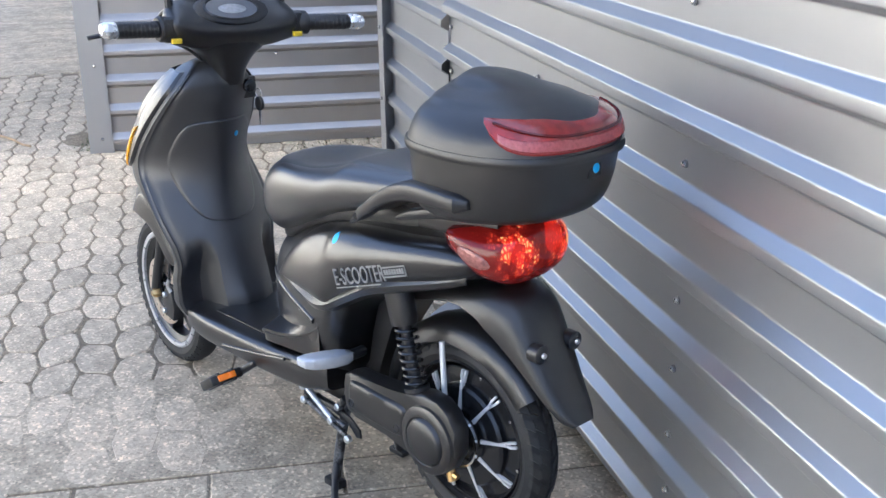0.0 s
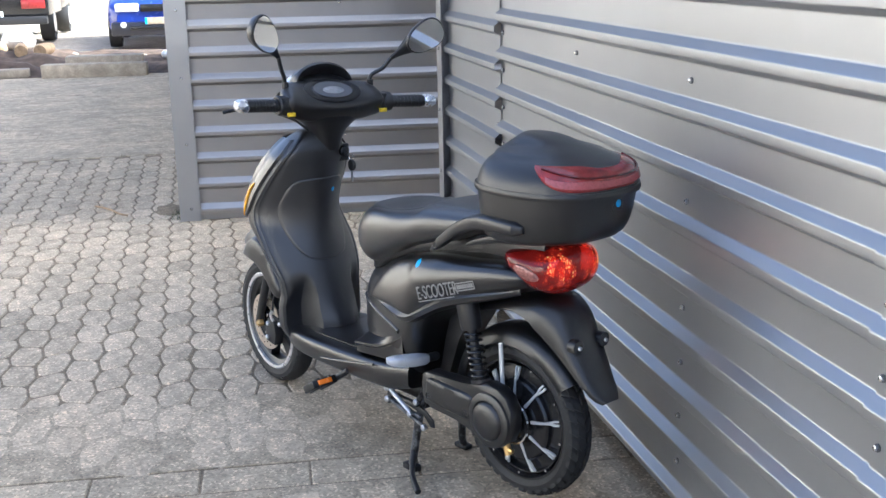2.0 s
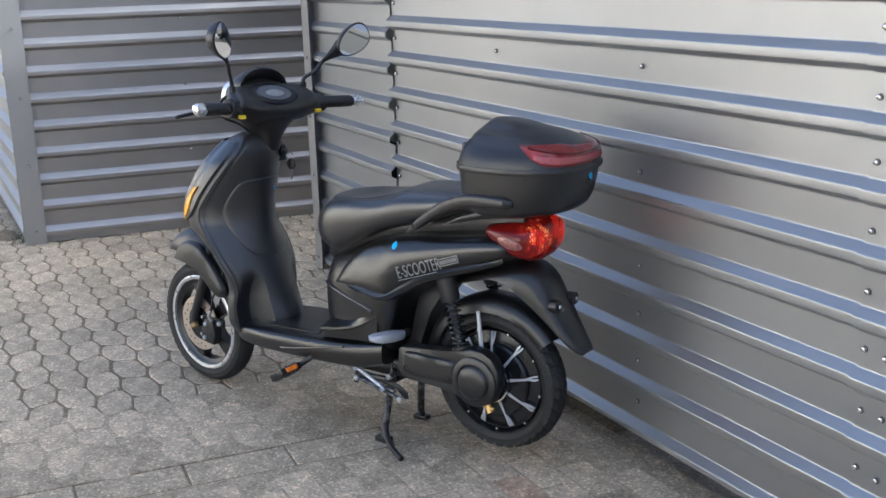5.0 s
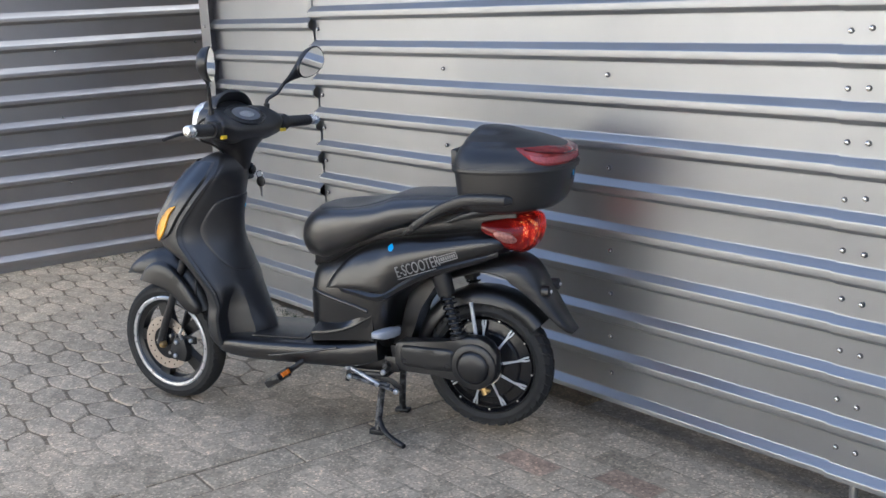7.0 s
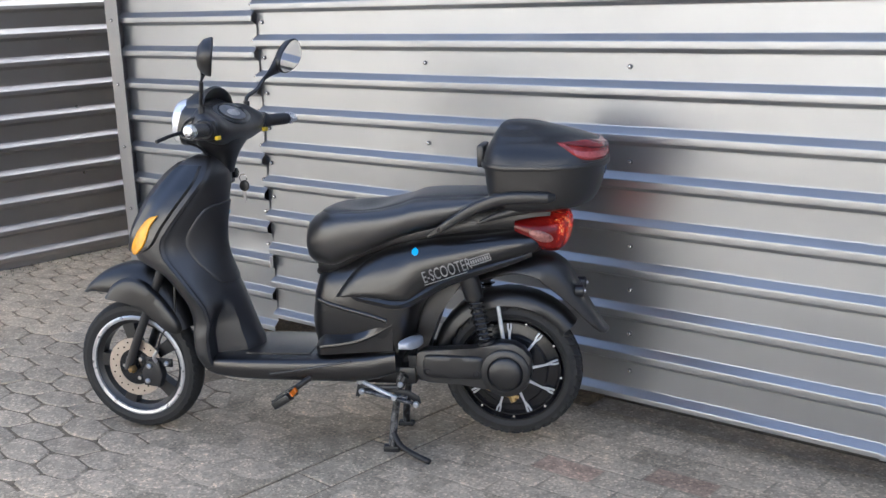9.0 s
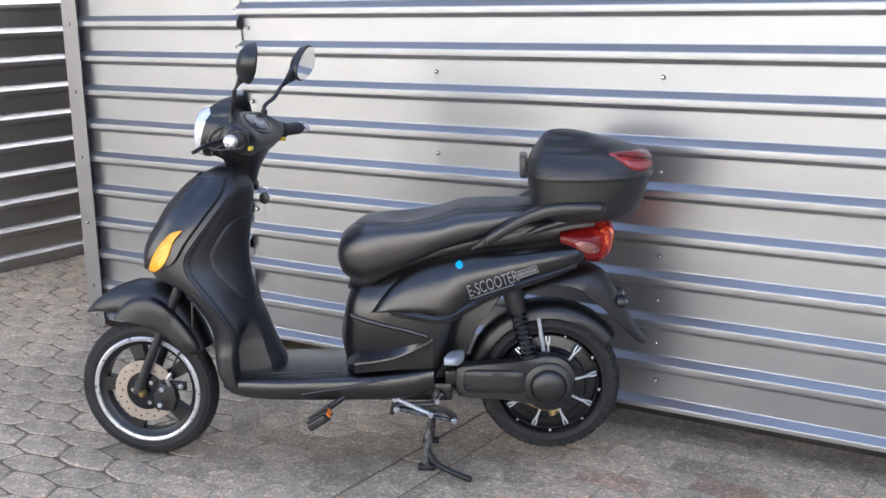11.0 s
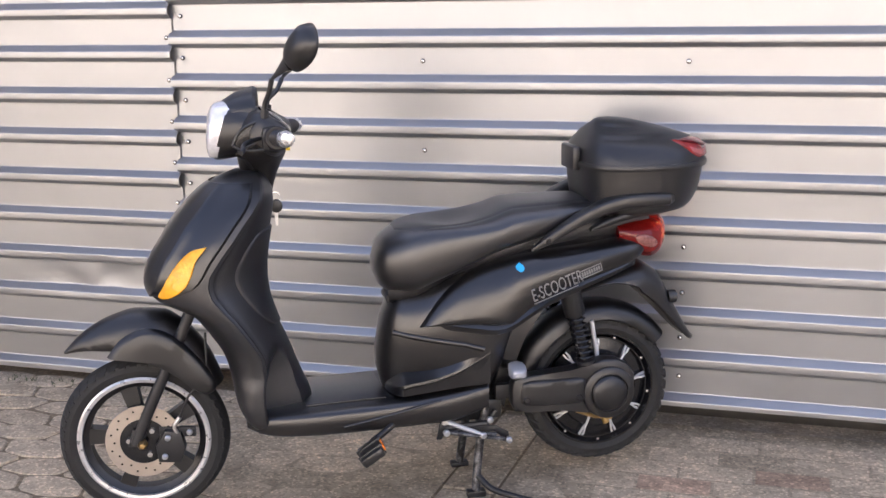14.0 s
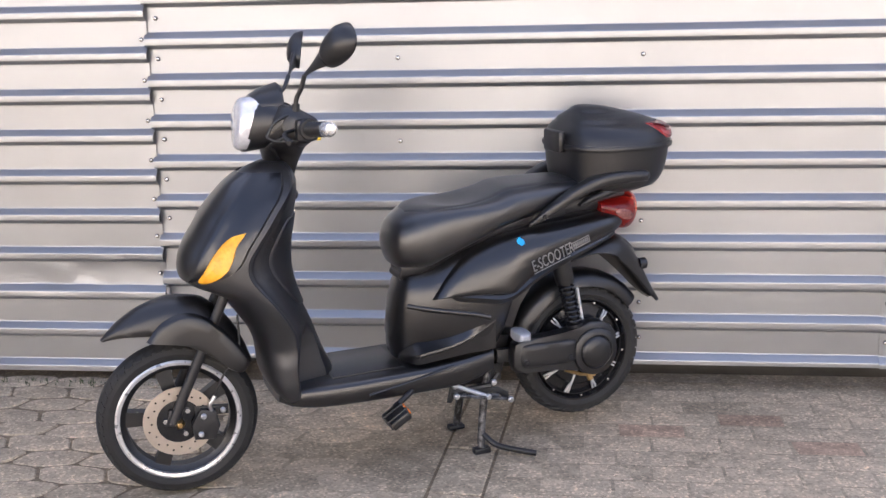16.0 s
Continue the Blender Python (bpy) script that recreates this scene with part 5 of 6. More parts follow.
hd = sp("handlebar_cover", head(), M_PLASTIC, label="black handlebar cover", steer=True)
nk = []
for z, cu, a, b in table([(0.840, 0.340, 0.036, 0.038), (0.875, 0.344, 0.042, 0.044), (0.91, 0.348, 0.053, 0.064), (0.945, 0.354, 0.062, 0.108), (0.985, 0.356, 0.062, 0.136)], 14):
    nk.append([(cu + p, q, z) for p, q in superring(26, a, b, 2.6)])
neck = sp("steering_neck", loft(nk), M_PLASTIC, steer=True)
for s in (1, -1):
    sp("neck_screw", lathe([(0.009, 0.0), (0.008, 0.004), (0.004, 0.002), (0.0, 0.002)], (0.388, s * 0.020, 0.902), 10, axis="x"), M_FRAME, neck, steer=True)
# headlight shell
hl = []
for u, cz, b, hw, ex in table([(0.217, 0.999, 0.046, 0.060, 2.2), (0.222, 0.999, 0.060, 0.078, 2.4), (0.230, 0.999, 0.068, 0.088, 2.8), (0.262, 1.000, 0.074, 0.094, 2.9)], 12):
    hl.append([(u + (0.10 + 4.9 * (u - 0.217)) * q + 0.008, p, cz + q) for p, q in superring(30, hw, b, ex)])
lamp = sp("headlight", loft(hl), M_HEADLENS, label="clear headlight", steer=True)
vs = []
for u, cz, b, hw in table([(0.254, 1.000, 0.0755, 0.0955), (0.262, 1.000, 0.077, 0.098), (0.278, 1.000, 0.075, 0.103), (0.305, 0.999, 0.069, 0.114), (0.335, 0.996, 0.058, 0.132), (0.350, 0.994, 0.050, 0.138)], 16):
    vs.append([(u + 0.32 * q * min(1, (0.35 - u) / 0.1) + 0.008, p, cz + q) for p, q in superring(30, hw, b, 2.4)])
sp("headlight_shell", loft(vs), M_PLASTIC, steer=True)
vis = []
for i in range(21):
    a = math.pi * i / 20
    c, s_ = math.cos(a), math.sin(a)
    lift = max(0.0, s_) ** 0.8
    vis.append([(0.262, 0.070 * c, 1.025 + 0.045 * lift), (0.292, 0.090 * c, 1.030 + 0.058 * lift), (0.341, 0.099 * c, 1.032 + 0.072 * lift), (0.349, 0.097 * c, 1.030 + 0.069 * lift), (0.346, 0.090 * c, 1.026 + 0.063 * lift), (0.312, 0.078 * c, 1.02 + 0.036 * lift)])
sp("visor", loft(vis), M_PLASTIC, steer=True, label="black instrument visor")
dm = lathe([(0.058, 0.0), (0.056, 0.007), (0.052, 0.009)], (0, 0, 0), 40, axis="z")
bmesh.ops.scale(dm, vec=(0.68, 1.26, 1), verts=dm.verts)
bmesh.ops.transform(dm, matrix=pose(0.3895, 0.0, 1.0200, 0, 38, 0), verts=dm.verts)
pod = lathe([(0.058, 0.0), (0.056, 0.0048), (0.050, 0.0058), (0.0, 0.0058)], (0, 0, 0), 44, axis="z")
bmesh.ops.scale(pod, vec=(0.86, 1.72, 1), verts=pod.verts)
bmesh.ops.transform(pod, matrix=pose(0.3895, 0.0, 1.0200, 0, 38, 0), verts=pod.verts)
sp("instrument_pod", pod, M_GLOSS, hd, "glossy black instrument panel", steer=True)
dial = sp("instrument_rim", dm, M_GLOSS, steer=True, label="round speedometer")
dm = lathe([(0.0525, 0.0075), (0.03, 0.0088), (0.0, 0.009)], (0, 0, 0), 36, axis="z")
bmesh.ops.scale(dm, vec=(0.68, 1.26, 1), verts=dm.verts)
bmesh.ops.transform(dm, matrix=pose(0.3895, 0.0, 1.0200, 0, 38, 0), verts=dm.verts)
sp("dial_face", dm, M_DIAL, dial, "dark glossy dial", steer=True)
# small window patch, painted pale for the reflection in the glass
dm = lathe([(0.030, 0.0), (0.028, 0.0012), (0.0, 0.0014)], (0, 0, 0), 28, axis="z")
bmesh.ops.scale(dm, vec=(0.52, 1.2, 1), verts=dm.verts)
bmesh.ops.transform(dm, matrix=pose(0.3895, 0.0, 1.0200, 0, 38, 0) @ pose(0.004, 0, 0.0092), verts=dm.verts)
sp("dial_window_glare", dm, M_DIALGLARE, dial, "display window with a pale reflection painted in", steer=True)


def swept(bm):
    """Bends a handlebar end back towards the rider."""
    for v in bm.verts:
        out = max(0.0, abs(v.co.y) - 0.16)
        v.co.x += out * (0.18 if v.co.y > 0 else 0.31)
        v.co.z += out * (0.05 if v.co.y > 0 else 0.0)
    return bm


for s in (1, -1):
    bar = sp("grip", swept(lathe([(0.0, 0.0), (0.017, 0.0), (0.0188, 0.01), (0.0188, 0.112), (0.017, 0.12), (0.0, 0.12)], (0.392, 0.178 if s > 0 else -0.298, 0.984), 20)), M_PLASTIC, label="black rubber grip", steer=True)
    for k in range(9):
        sp("grip_ring", swept(lathe([(0.0184, -0.0022), (0.0197, -0.001), (0.0197, 0.001), (0.0184, 0.0022)], (0.392, s * (0.196 + 0.011 * k), 0.984), 18)), M_PLASTIC, bar, steer=True)
    sp("grip_collar", swept(lathe([(0.0, 0), (0.029, 0.0), (0.030, 0.018), (0.026, 0.024), (0.0, 0.024)], (0.392, 0.168 if s > 0 else -0.192, 0.984), 20)), M_FRAME, steer=True)
    cap = [(0.0175, 0.0), (0.0195, 0.006), (0.019, 0.024), (0.014, 0.036), (0.0, 0.040)]
    cap = cap if s > 0 else [(r, -h) for r, h in cap]
    foil = lathe(cap, (0.392, s * 0.296, 0.984), 14)
    for v in foil.verts:
        v.co.x += 0.0025 * noise.noise(v.co * 90)
        v.co.z += 0.0025 * noise.noise(v.co * 90 + Vector((5, 1, 2)))
    sp("foil_cap", swept(foil), M_FOIL, bar, "crumpled silver foil end cap", steer=True, sharp=20)
    sp("brake_lever", tube(smooth_path([(0.365, s * 0.155, 0.985), (0.335, s * 0.19, 0.980), (0.322, s * 0.25, 0.974), (0.324, s * 0.305, 0.968), (0.320, s * 0.326, 0.964)], 16), 0.0055, 8), M_FRAME, label="black brake lever", steer=True)
    sw = sp("switch_block", box(bmesh.new(), 0.362, 0.420, s * 0.166 - 0.022, s * 0.166 + 0.022, 0.954, 1.012, 0.012), M_PLASTIC, steer=True)
    sp("yellow_switch", box(bmesh.new(), 0.417, 0.427, s * 0.158 - 0.012, s * 0.158 + 0.012, 0.954, 0.966, 0.002), M_YELLOW, sw, "yellow rocker switch", steer=True)
    eye = [(0.292, 0.968), (0.310, 1.000), (0.340, 1.018), (0.375, 1.024), (0.398, 1.012), (0.404, 0.985), (0.392, 0.960), (0.350, 0.955), (0.312, 0.957)]
    # no hole is cut; a solid black plate stands for the hollow's shade
    lever_plate = sp("lever_opening_plate", plate(eye, s * 0.137 - 0.010, s * 0.137 + 0.010, 0.003), M_GLOSS, hd, "solid black plate standing for the dark opening round the lever", steer=True)
    sp("opening_rim", tube(smooth_path([(u, s * 0.147, z) for u, z in eye + eye[:1]], 40), 0.0042, 8), M_PLASTIC, lever_plate, steer=True)
    # mirrors
    turn = -27 if s > 0 else 11
    mm = pose(0.465 if s > 0 else 0.459, 0.252 if s > 0 else -0.294, 1.190 if s > 0 else 1.183, 0, 8, turn)
    ca, sa = math.cos(radians(33)), math.sin(radians(33))

    def face(p, q):
        """Mirror outline: p along its long axis, which rises outwards, q across."""
        return s * (p * ca - q * sa), p * sa + q * ca
    oval = []
    for p, q in superring(36, 0.067, 0.0455, 2.3):
        oval.append(face(p, q * (1 + 0.35 * p / 0.066 * 0.5)))
    shell = []
    for du, k in ((-0.034, 0.28), (-0.030, 0.56), (-0.018, 0.86), (0.0, 0.99), (0.005, 1.0), (0.008, 0.96)):
        shell.append([tuple(mm @ Vector((du, a * k, b * k))) for a, b in oval])
    mir = sp("mirror", loft(shell), M_PLASTIC, label="black rear-view mirror on a stalk", steer=True, sharp=50)
    a1, b1 = face(-0.046, 0)
    a0, b0 = face(-0.125, -0.004)
    tip, root = mm @ Vector((-0.010, a1, b1)), mm @ Vector((-0.020, a0, b0))
    neck_path = smooth_path([tip, tip + (root - tip) * 0.5, root], 10)
    rings = []
    ax = (root - tip).normalized()
    o1 = ax.cross(Vector((1, 0, 0))).normalized()
    o2 = ax.cross(o1)
    for k, p in enumerate(neck_path):
        r = 0.0065 + 0.024 * (1 - k / 9) ** 1.5
        rings.append([tuple(p + o1 * r * math.cos(2 * math.pi * j / 16) + o2 * r * 0.42 * math.sin(2 * math.pi * j / 16)) for j in range(16)])
    sp("mirror_neck", loft(rings), M_PLASTIC, mir, steer=True)
    foot = Vector((0.370, s * 0.146, 1.026))
    sp("stalk", tube(smooth_path([foot, foot + Vector((0.002, s * 0.003, 0.035)), foot + (root - foot) * 0.62 + Vector((0, 0, 0.004)), root], 14), 0.0062, 10), M_PLASTIC, mir, steer=True)
    sp("stalk_nut", tube([foot + Vector((0, 0, 0.004)), foot + Vector((0.001, 0, 0.024))], 0.010, 8), M_FRAME, mir, steer=True)
    gl = bmesh.new()
    gl.faces.new([gl.verts.new(tuple(mm @ Vector((0.0088, a * 0.92, b * 0.92)))) for a, b in oval])
    sp("mirror_glass", gl, M_MIRROR, mir, "mirror glass", steer=True)
for s in (1, -1):
    sp("control_cable", tube(smooth_path([(0.362, s * 0.150, 0.978), (0.325, s * 0.150, 0.962), (0.300, s * 0.125, 0.945), (0.318, s * 0.085, 0.925), (0.335, s * 0.052, 0.890), (0.338, s * 0.040, 0.850)], 24), 0.0038, 8), M_FRAME, steer=True)
# ignition and keys
ign = sp("ignition_lock", lathe([(0.016, 0.0), (0.016, 0.018), (0.010, 0.022), (0.0, 0.022)], (0.352, -0.075, 0.830), 14, axis="x"), M_GLOSS, label="ignition lock with keys")
sp("key", plate([(0.387 + 0.016 * math.cos(2 * math.pi * k / 14), 0.787 + 0.018 * math.sin(2 * math.pi * k / 14)) for k in range(14)], -0.091, -0.081, 0.003), M_PLASTIC, ign)
sp("key_blade", plate([(0.383, 0.735), (0.389, 0.735), (0.391, 0.772), (0.381, 0.772)], -0.087, -0.085), M_ALU, ign)
sp("key_ring", tube([(0.385 + 0.012 * math.cos(2 * math.pi * k / 16), -0.086, 0.812 + 0.012 * math.sin(2 * math.pi * k / 16)) for k in range(17)], 0.0013, 6), M_CHROME, ign, "thin steel key ring")
sp("ignition_bracket", box(bmesh.new(), 0.335, 0.352, -0.105, -0.045, 0.795, 0.850, 0.006), M_PLASTIC, ign)

# ---- far end of the yard ----
def block(name, x0, x1, y0, y1, z0, z1, mat, parent=None, bevel=0.02, label="", rz=0.0):
    bm = box(bmesh.new(), -(x1 - x0) / 2, (x1 - x0) / 2, -(y1 - y0) / 2, (y1 - y0) / 2, 0, z1 - z0, bevel)
    ob = part(name, bm, mat, parent, label)
    ob.matrix_world = pose((x0 + x1) / 2, (y0 + y1) / 2, z0, 0, 0, rz)
    return ob


for x0, x1, y0, y1, z0, z1, rz in ((-10.05, -9.85, -3.02, -1.72, -0.02, 0.16, -6), (-10.42, -10.2, -2.75, -1.78, -0.02, 0.23, -4), (-10.3, -10.1, -5.2, -3.2, -0.02, 0.10, 3)):
    tagged(block("kerb_stone", x0, x1, y0, y1, z0, z1, M_KERB, rz=rz), "pale concrete kerb stone lying at the yard's edge", "kerb stone", "kerb stones")
soil = bmesh.new()
nx, ny = 34, 60
grid = [[soil.verts.new((-13.2 + 3.1 * i / nx, -10.0 + 9.4 * j / ny,
                         -0.03 + (0.17 + 0.13 * min(1, max(0, (-2.75 - (-10.0 + 9.4 * j / ny)) / 0.5))) * min(1, i / 5, (nx - i) / 4) * (0.55 + 0.6 * noise.noise((i * 0.23, j * 0.21, 3.3)) + 0.25 * noise.noise((i * 0.7, j * 0.6, 7.0)))))
         for j in range(ny + 1)] for i in range(nx + 1)]
for i in range(nx):
    for j in range(ny):
        soil.faces.new((grid[i][j], grid[i + 1][j], grid[i + 1][j + 1], grid[i][j + 1]))
tagged(part("soil_bed", soil, M_SOIL, sharp=80), "bare brown soil bed with rubble", "soil", kind="structure")


def rock(name, x, y, z, r, mat, seed, label, category):
    bm = bmesh.new()
    bmesh.ops.create_icosphere(bm, subdivisions=2, radius=r)
    for v in bm.verts:
        v.co *= 1 + 0.35 * noise.noise(v.co * (2.0 / r) + Vector((seed, 0, 0)))
        v.co.z *= 0.7
    ob = part(name, bm, mat, sharp=60)
    ob.location = (x, y, z)
    return tagged(ob, label, category)


rock("stone", -11.3, -1.50, 0.13, 0.085, M_WHITE, 1.0, "pale round stone on the soil bed", "stone")
rock("stone", -12.5, -3.62, 0.32, 0.24, M_WHITE, 5.0, "pale rubble lump on the soil bed", "stone")
for k in range(9):
    rock("stone", random.uniform(-12.6, -10.6), random.uniform(-6.5, -1.6), 0.07, random.uniform(0.04, 0.09), M_KERB, k * 3.1, "broken concrete lump on the soil bed", "stone")
for k, (x, y, a) in enumerate(((-11.75, -3.18, 84), (-11.8, -3.50, 97), (-12.0, -3.95, 60))):
    lg = part("log", tube([(0, -0.28, 0), (0, 0.0, 0.01), (0, 0.28, 0)], 0.085, 14), M_WOOD)
    lg.matrix_world = pose(x, y, 0.22, 0, 0, a)
    tagged(lg, "sawn log lying on the soil bed", "log", "logs")


def wheel_parts(parent, x, y, r=0.30, w=0.2):
    t = part("wheel", lathe([(0.0, -w / 2), (r * 0.6, -w / 2), (r * 0.62, -w * 0.4), (r * 0.95, -w / 2), (r, -w * 0.3), (r, w * 0.3), (r * 0.95, w / 2), (r * 0.62, w * 0.4), (r * 0.6, w / 2), (0, w / 2)], (x, y, r), 32), M_TYRE, parent)
    part("rim", lathe([(0.0, -w * 0.52), (r * 0.5, -w * 0.52), (r * 0.6, -w * 0.46), (r * 0.6, w * 0.46), (r * 0.5, w * 0.52), (0, w * 0.52)], (x, y, r), 24), M_ALU, t)


# blue car, its front towards the yard; local: x back, y across, built at its own origin
car = thing("car", "blue hatchback parked with its front to the yard", "car", pose(-14.15, -1.62, 0, 0, 0, 180))
rings = []
for x, zb, zt, hw in table([(0.0, 0.30, 0.62, 0.70), (0.06, 0.24, 0.72, 0.80), (0.25, 0.20, 0.80, 0.85), (0.7, 0.20, 0.90, 0.86), (1.15, 0.2, 0.96, 0.86), (3.4, 0.22, 0.98, 0.86), (3.9, 0.3, 0.92, 0.82)], 30):
    rings.append([(x, p, (zb + zt) / 2 + q) for p, q in superring(28, hw, (zt - zb) / 2, 5)])
part("body", loft(rings), M_CARBLUE, car, "glossy blue paint")
rings = []
for x, zb, zt, hw in table([(1.0, 0.93, 0.95, 0.72), (1.5, 0.93, 1.25, 0.70), (1.95, 0.93, 1.42, 0.64), (3.2, 0.93, 1.42, 0.64), (3.8, 0.92, 1.0, 0.70)], 20):
    rings.append([(x, p, (zb + zt) / 2 + q) for p, q in superring(24, hw, (zt - zb) / 2, 5)])
part("cabin", loft(rings), M_DARKGLASS, car, "dark windows")
part("roof", box(bmesh.new(), 1.95, 3.2, -0.60, 0.60, 1.40, 1.44, 0.015), M_CARBLUE, car)
part("bumper", box(bmesh.new(), -0.07, 0.20, -0.80, 0.80, 0.22, 0.44, 0.04), M_CARDARK, car, "dark unpainted lower bumper")
part("air_intake", box(bmesh.new(), -0.085, -0.02, -0.50, 0.50, 0.31, 0.38, 0.01), M_GLOSS, car)
part("grille", box(bmesh.new(), -0.035, 0.05, -0.32, 0.32, 0.60, 0.72, 0.01), M_GLOSS, car)
for s in (1, -1):
    part("headlight", box(bmesh.new(), -0.03, 0.10, s * 0.53 - 0.19, s * 0.53 + 0.19, 0.60, 0.735, 0.025), M_LAMPGLASS, car, "clear headlight")
    part("fog_light", lathe([(0.05, -0.01), (0.045, -0.03), (0.0, -0.035)], (-0.06, s * 0.60, 0.40), 16, axis="x"), M_LAMPGLASS, car)
    for x in (0.62, 3.1):
        wheel_parts(car, x, s * 0.77)
plate_ob = part("number_plate", box(bmesh.new(), -0.085, -0.072, -0.26, 0.26, 0.40, 0.51, 0.004), M_KERB, car, "white plate with plain bars")
part("plate_band", box(bmesh.new(), -0.088, -0.083, 0.22, 0.258, 0.402, 0.508), M_STICKER, plate_ob)
for k in range(6):
    part("plain_bar", box(bmesh.new(), -0.088, -0.083, -0.20 + k * 0.068, -0.16 + k * 0.068, 0.425, 0.485), M_SLAB, plate_ob)

# dark pick-up, its back towards the yard
truck = thing("pickup_truck", "dark green pick-up truck seen from behind", "truck", pose(-16.0, -4.45, 0, 0, 0, 180))
part("cargo_bed", box(bmesh.new(), 0.0, 2.0, -0.88, 0.88, 0.50, 1.12, 0.03), M_GLOSS, truck)
part("cab", box(bmesh.new(), 2.05, 4.3, -0.86, 0.86, 0.50, 1.70, 0.12), M_GLOSS, truck)
part("chassis", box(bmesh.new(), 0.1, 4.6, -0.55, 0.55, 0.38, 0.52, 0.02), M_FRAME, truck)
part("bumper", box(bmesh.new(), -0.10, 0.05, -0.85, 0.85, 0.36, 0.50, 0.02), M_FRAME, truck)
for s in (1, -1):
    part("tail_light", box(bmesh.new(), -0.03, 0.05, s * 0.63 - 0.20, s * 0.63 + 0.20, 0.625, 0.775, 0.012), M_REDREF, truck, "red tail light")
    for x in (1.1, 3.7):
        wheel_parts(truck, x, s * 0.72, 0.34, 0.24)
tp = part("number_plate", box(bmesh.new(), -0.035, -0.02, -0.12, 0.22, 0.47, 0.59, 0.004), M_WHITE, truck, "white plate with plain bars")
for k in range(4):
    part("plain_bar", box(bmesh.new(), -0.039, -0.033, -0.08 + k * 0.07, -0.04 + k * 0.07, 0.50, 0.565), M_GLOSS, tp)

# small litter on the ground
dirt = bmesh.new()
ring = []
for i in range(28):
    a = 2 * math.pi * i / 28
    rr = 1 + 0.35 * noise.noise((math.cos(a) * 2, math.sin(a) * 2, 2.0))
    ring.append((math.cos(a) * rr, math.sin(a) * rr))
outer = [dirt.verts.new((-1.62 + 0.24 * p, -1.33 + 0.10 * q, -0.004)) for p, q in ring]
inner = [dirt.verts.new((-1.62 + 0.12 * p, -1.33 + 0.05 * q, 0.004)) for p, q in ring]
for i in range(28):
    dirt.faces.new((outer[i], outer[(i + 1) % 28], inner[(i + 1) % 28], inner[i]))
dirt.faces.new(inner)
tagged(part("dirt_patch", dirt, M_DIRT, sharp=80), "thin patch of dirt beside the shed corner", "dirt", kind="stuff")
twig = part("twig", tube(smooth_path([(-1.85, -1.75, 0.006), (-1.7, -1.66, 0.014), (-1.6, -1.60, 0.006), (-1.52, -1.55, 0.010)], 12), 0.006, 6), M_WOOD)
tagged(twig, "thin dry twig lying on the pavers", "twig")
moss_m = material("moss", (0.07, 0.085, 0.03), 0.95, 0, 0.4, 60.0, 0.8, 120.0)
bm = bmesh.new()
for k in range(420):
    x = random.choice((random.uniform(0.02, 0.88), random.uniform(-1.2, -1.05), random.uniform(-1.62, -1.36)))
    y = -0.05 - abs(random.gauss(0, 0.025)) if x > 0 else (-1.24 - abs(random.gauss(0, 0.03)) if x < -1.3 else random.uniform(-0.3, 0.9))
    h, a = random.uniform(0.004, 0.018), random.uniform(0, 6.3)
    w = random.uniform(0.002, 0.004)
    p = [bm.verts.new(q) for q in ((x - w * math.cos(a), y - w * math.sin(a), -0.004), (x + w * math.cos(a), y + w * math.sin(a), -0.004), (x + random.uniform(-.01, .01), y + random.uniform(-.01, .01), h))]
    bm.faces.new(p)
tagged(part("moss_tufts", bm, moss_m), "tiny moss and grass tufts at the wall's foot", "moss", kind="stuff")

# ---- paving, last ----
LEN, WID, AMP, SLANT, Y0, X0 = 0.205, 0.1085, 0.011, 0.034, -1.305, 0.575


def inset(pts, d):
    """A convex outline drawn in by d on all sides."""
    out, n = [], len(pts)
    for i in range(n):
        a, b, c = Vector(pts[i - 1]), Vector(pts[i]), Vector(pts[(i + 1) % n])
        e, f = (b - a).normalized(), (c - b).normalized()
        bis = Vector((-e.y - f.y, e.x + f.x))
        out.append(tuple(b + bis * (2 * d / bis.length_squared)))
    return out


def worn_corners(pts, k):
    """The outline with each corner cut to two points."""
    out, n = [], len(pts)
    for i in range(n):
        a, b, c = Vector(pts[i - 1]), Vector(pts[i]), Vector(pts[(i + 1) % n])
        out += [tuple(b + (a - b) * k), tuple(b + (c - b) * k)]
    return out


def paver_data(phase, joint=0.0075, jit=0.0026, depth=0.028):
    """A long six-sided stone; its ends slant one way in even rows, the other way in odd rows."""
    t, tip, h = (-SLANT, 0.45, WID / 2) if phase == 0 else (SLANT, 0.55, WID / 2)
    x0 = -LEN / 2 - t / 2
    pts = [(x0, -h + AMP), (x0 + tip * LEN, -h - AMP), (x0 + LEN, -h + AMP), (x0 + t + LEN, h - AMP), (x0 + t + tip * LEN, h + AMP), (x0 + t, h - AMP)]
    pts = [(x + random.uniform(-jit, jit), y + random.uniform(-jit, jit)) for x, y in pts]
    low = worn_corners(inset(pts, joint / 2), 0.13)
    top = worn_corners(inset(pts, joint / 2 + 0.004), 0.15)
    n = len(low)
    vs = [(x, y, -depth) for x, y in low] + [(x, y, -0.004) for x, y in low] + [(x, y, 0.0) for x, y in top]
    fs = [tuple(range(2 * n, 3 * n))]
    for k in (0, 1):
        for i in range(n):
            fs.append((k * n + i, k * n + (i + 1) % n, (k + 1) * n + (i + 1) % n, (k + 1) * n + i))
    return vs, fs


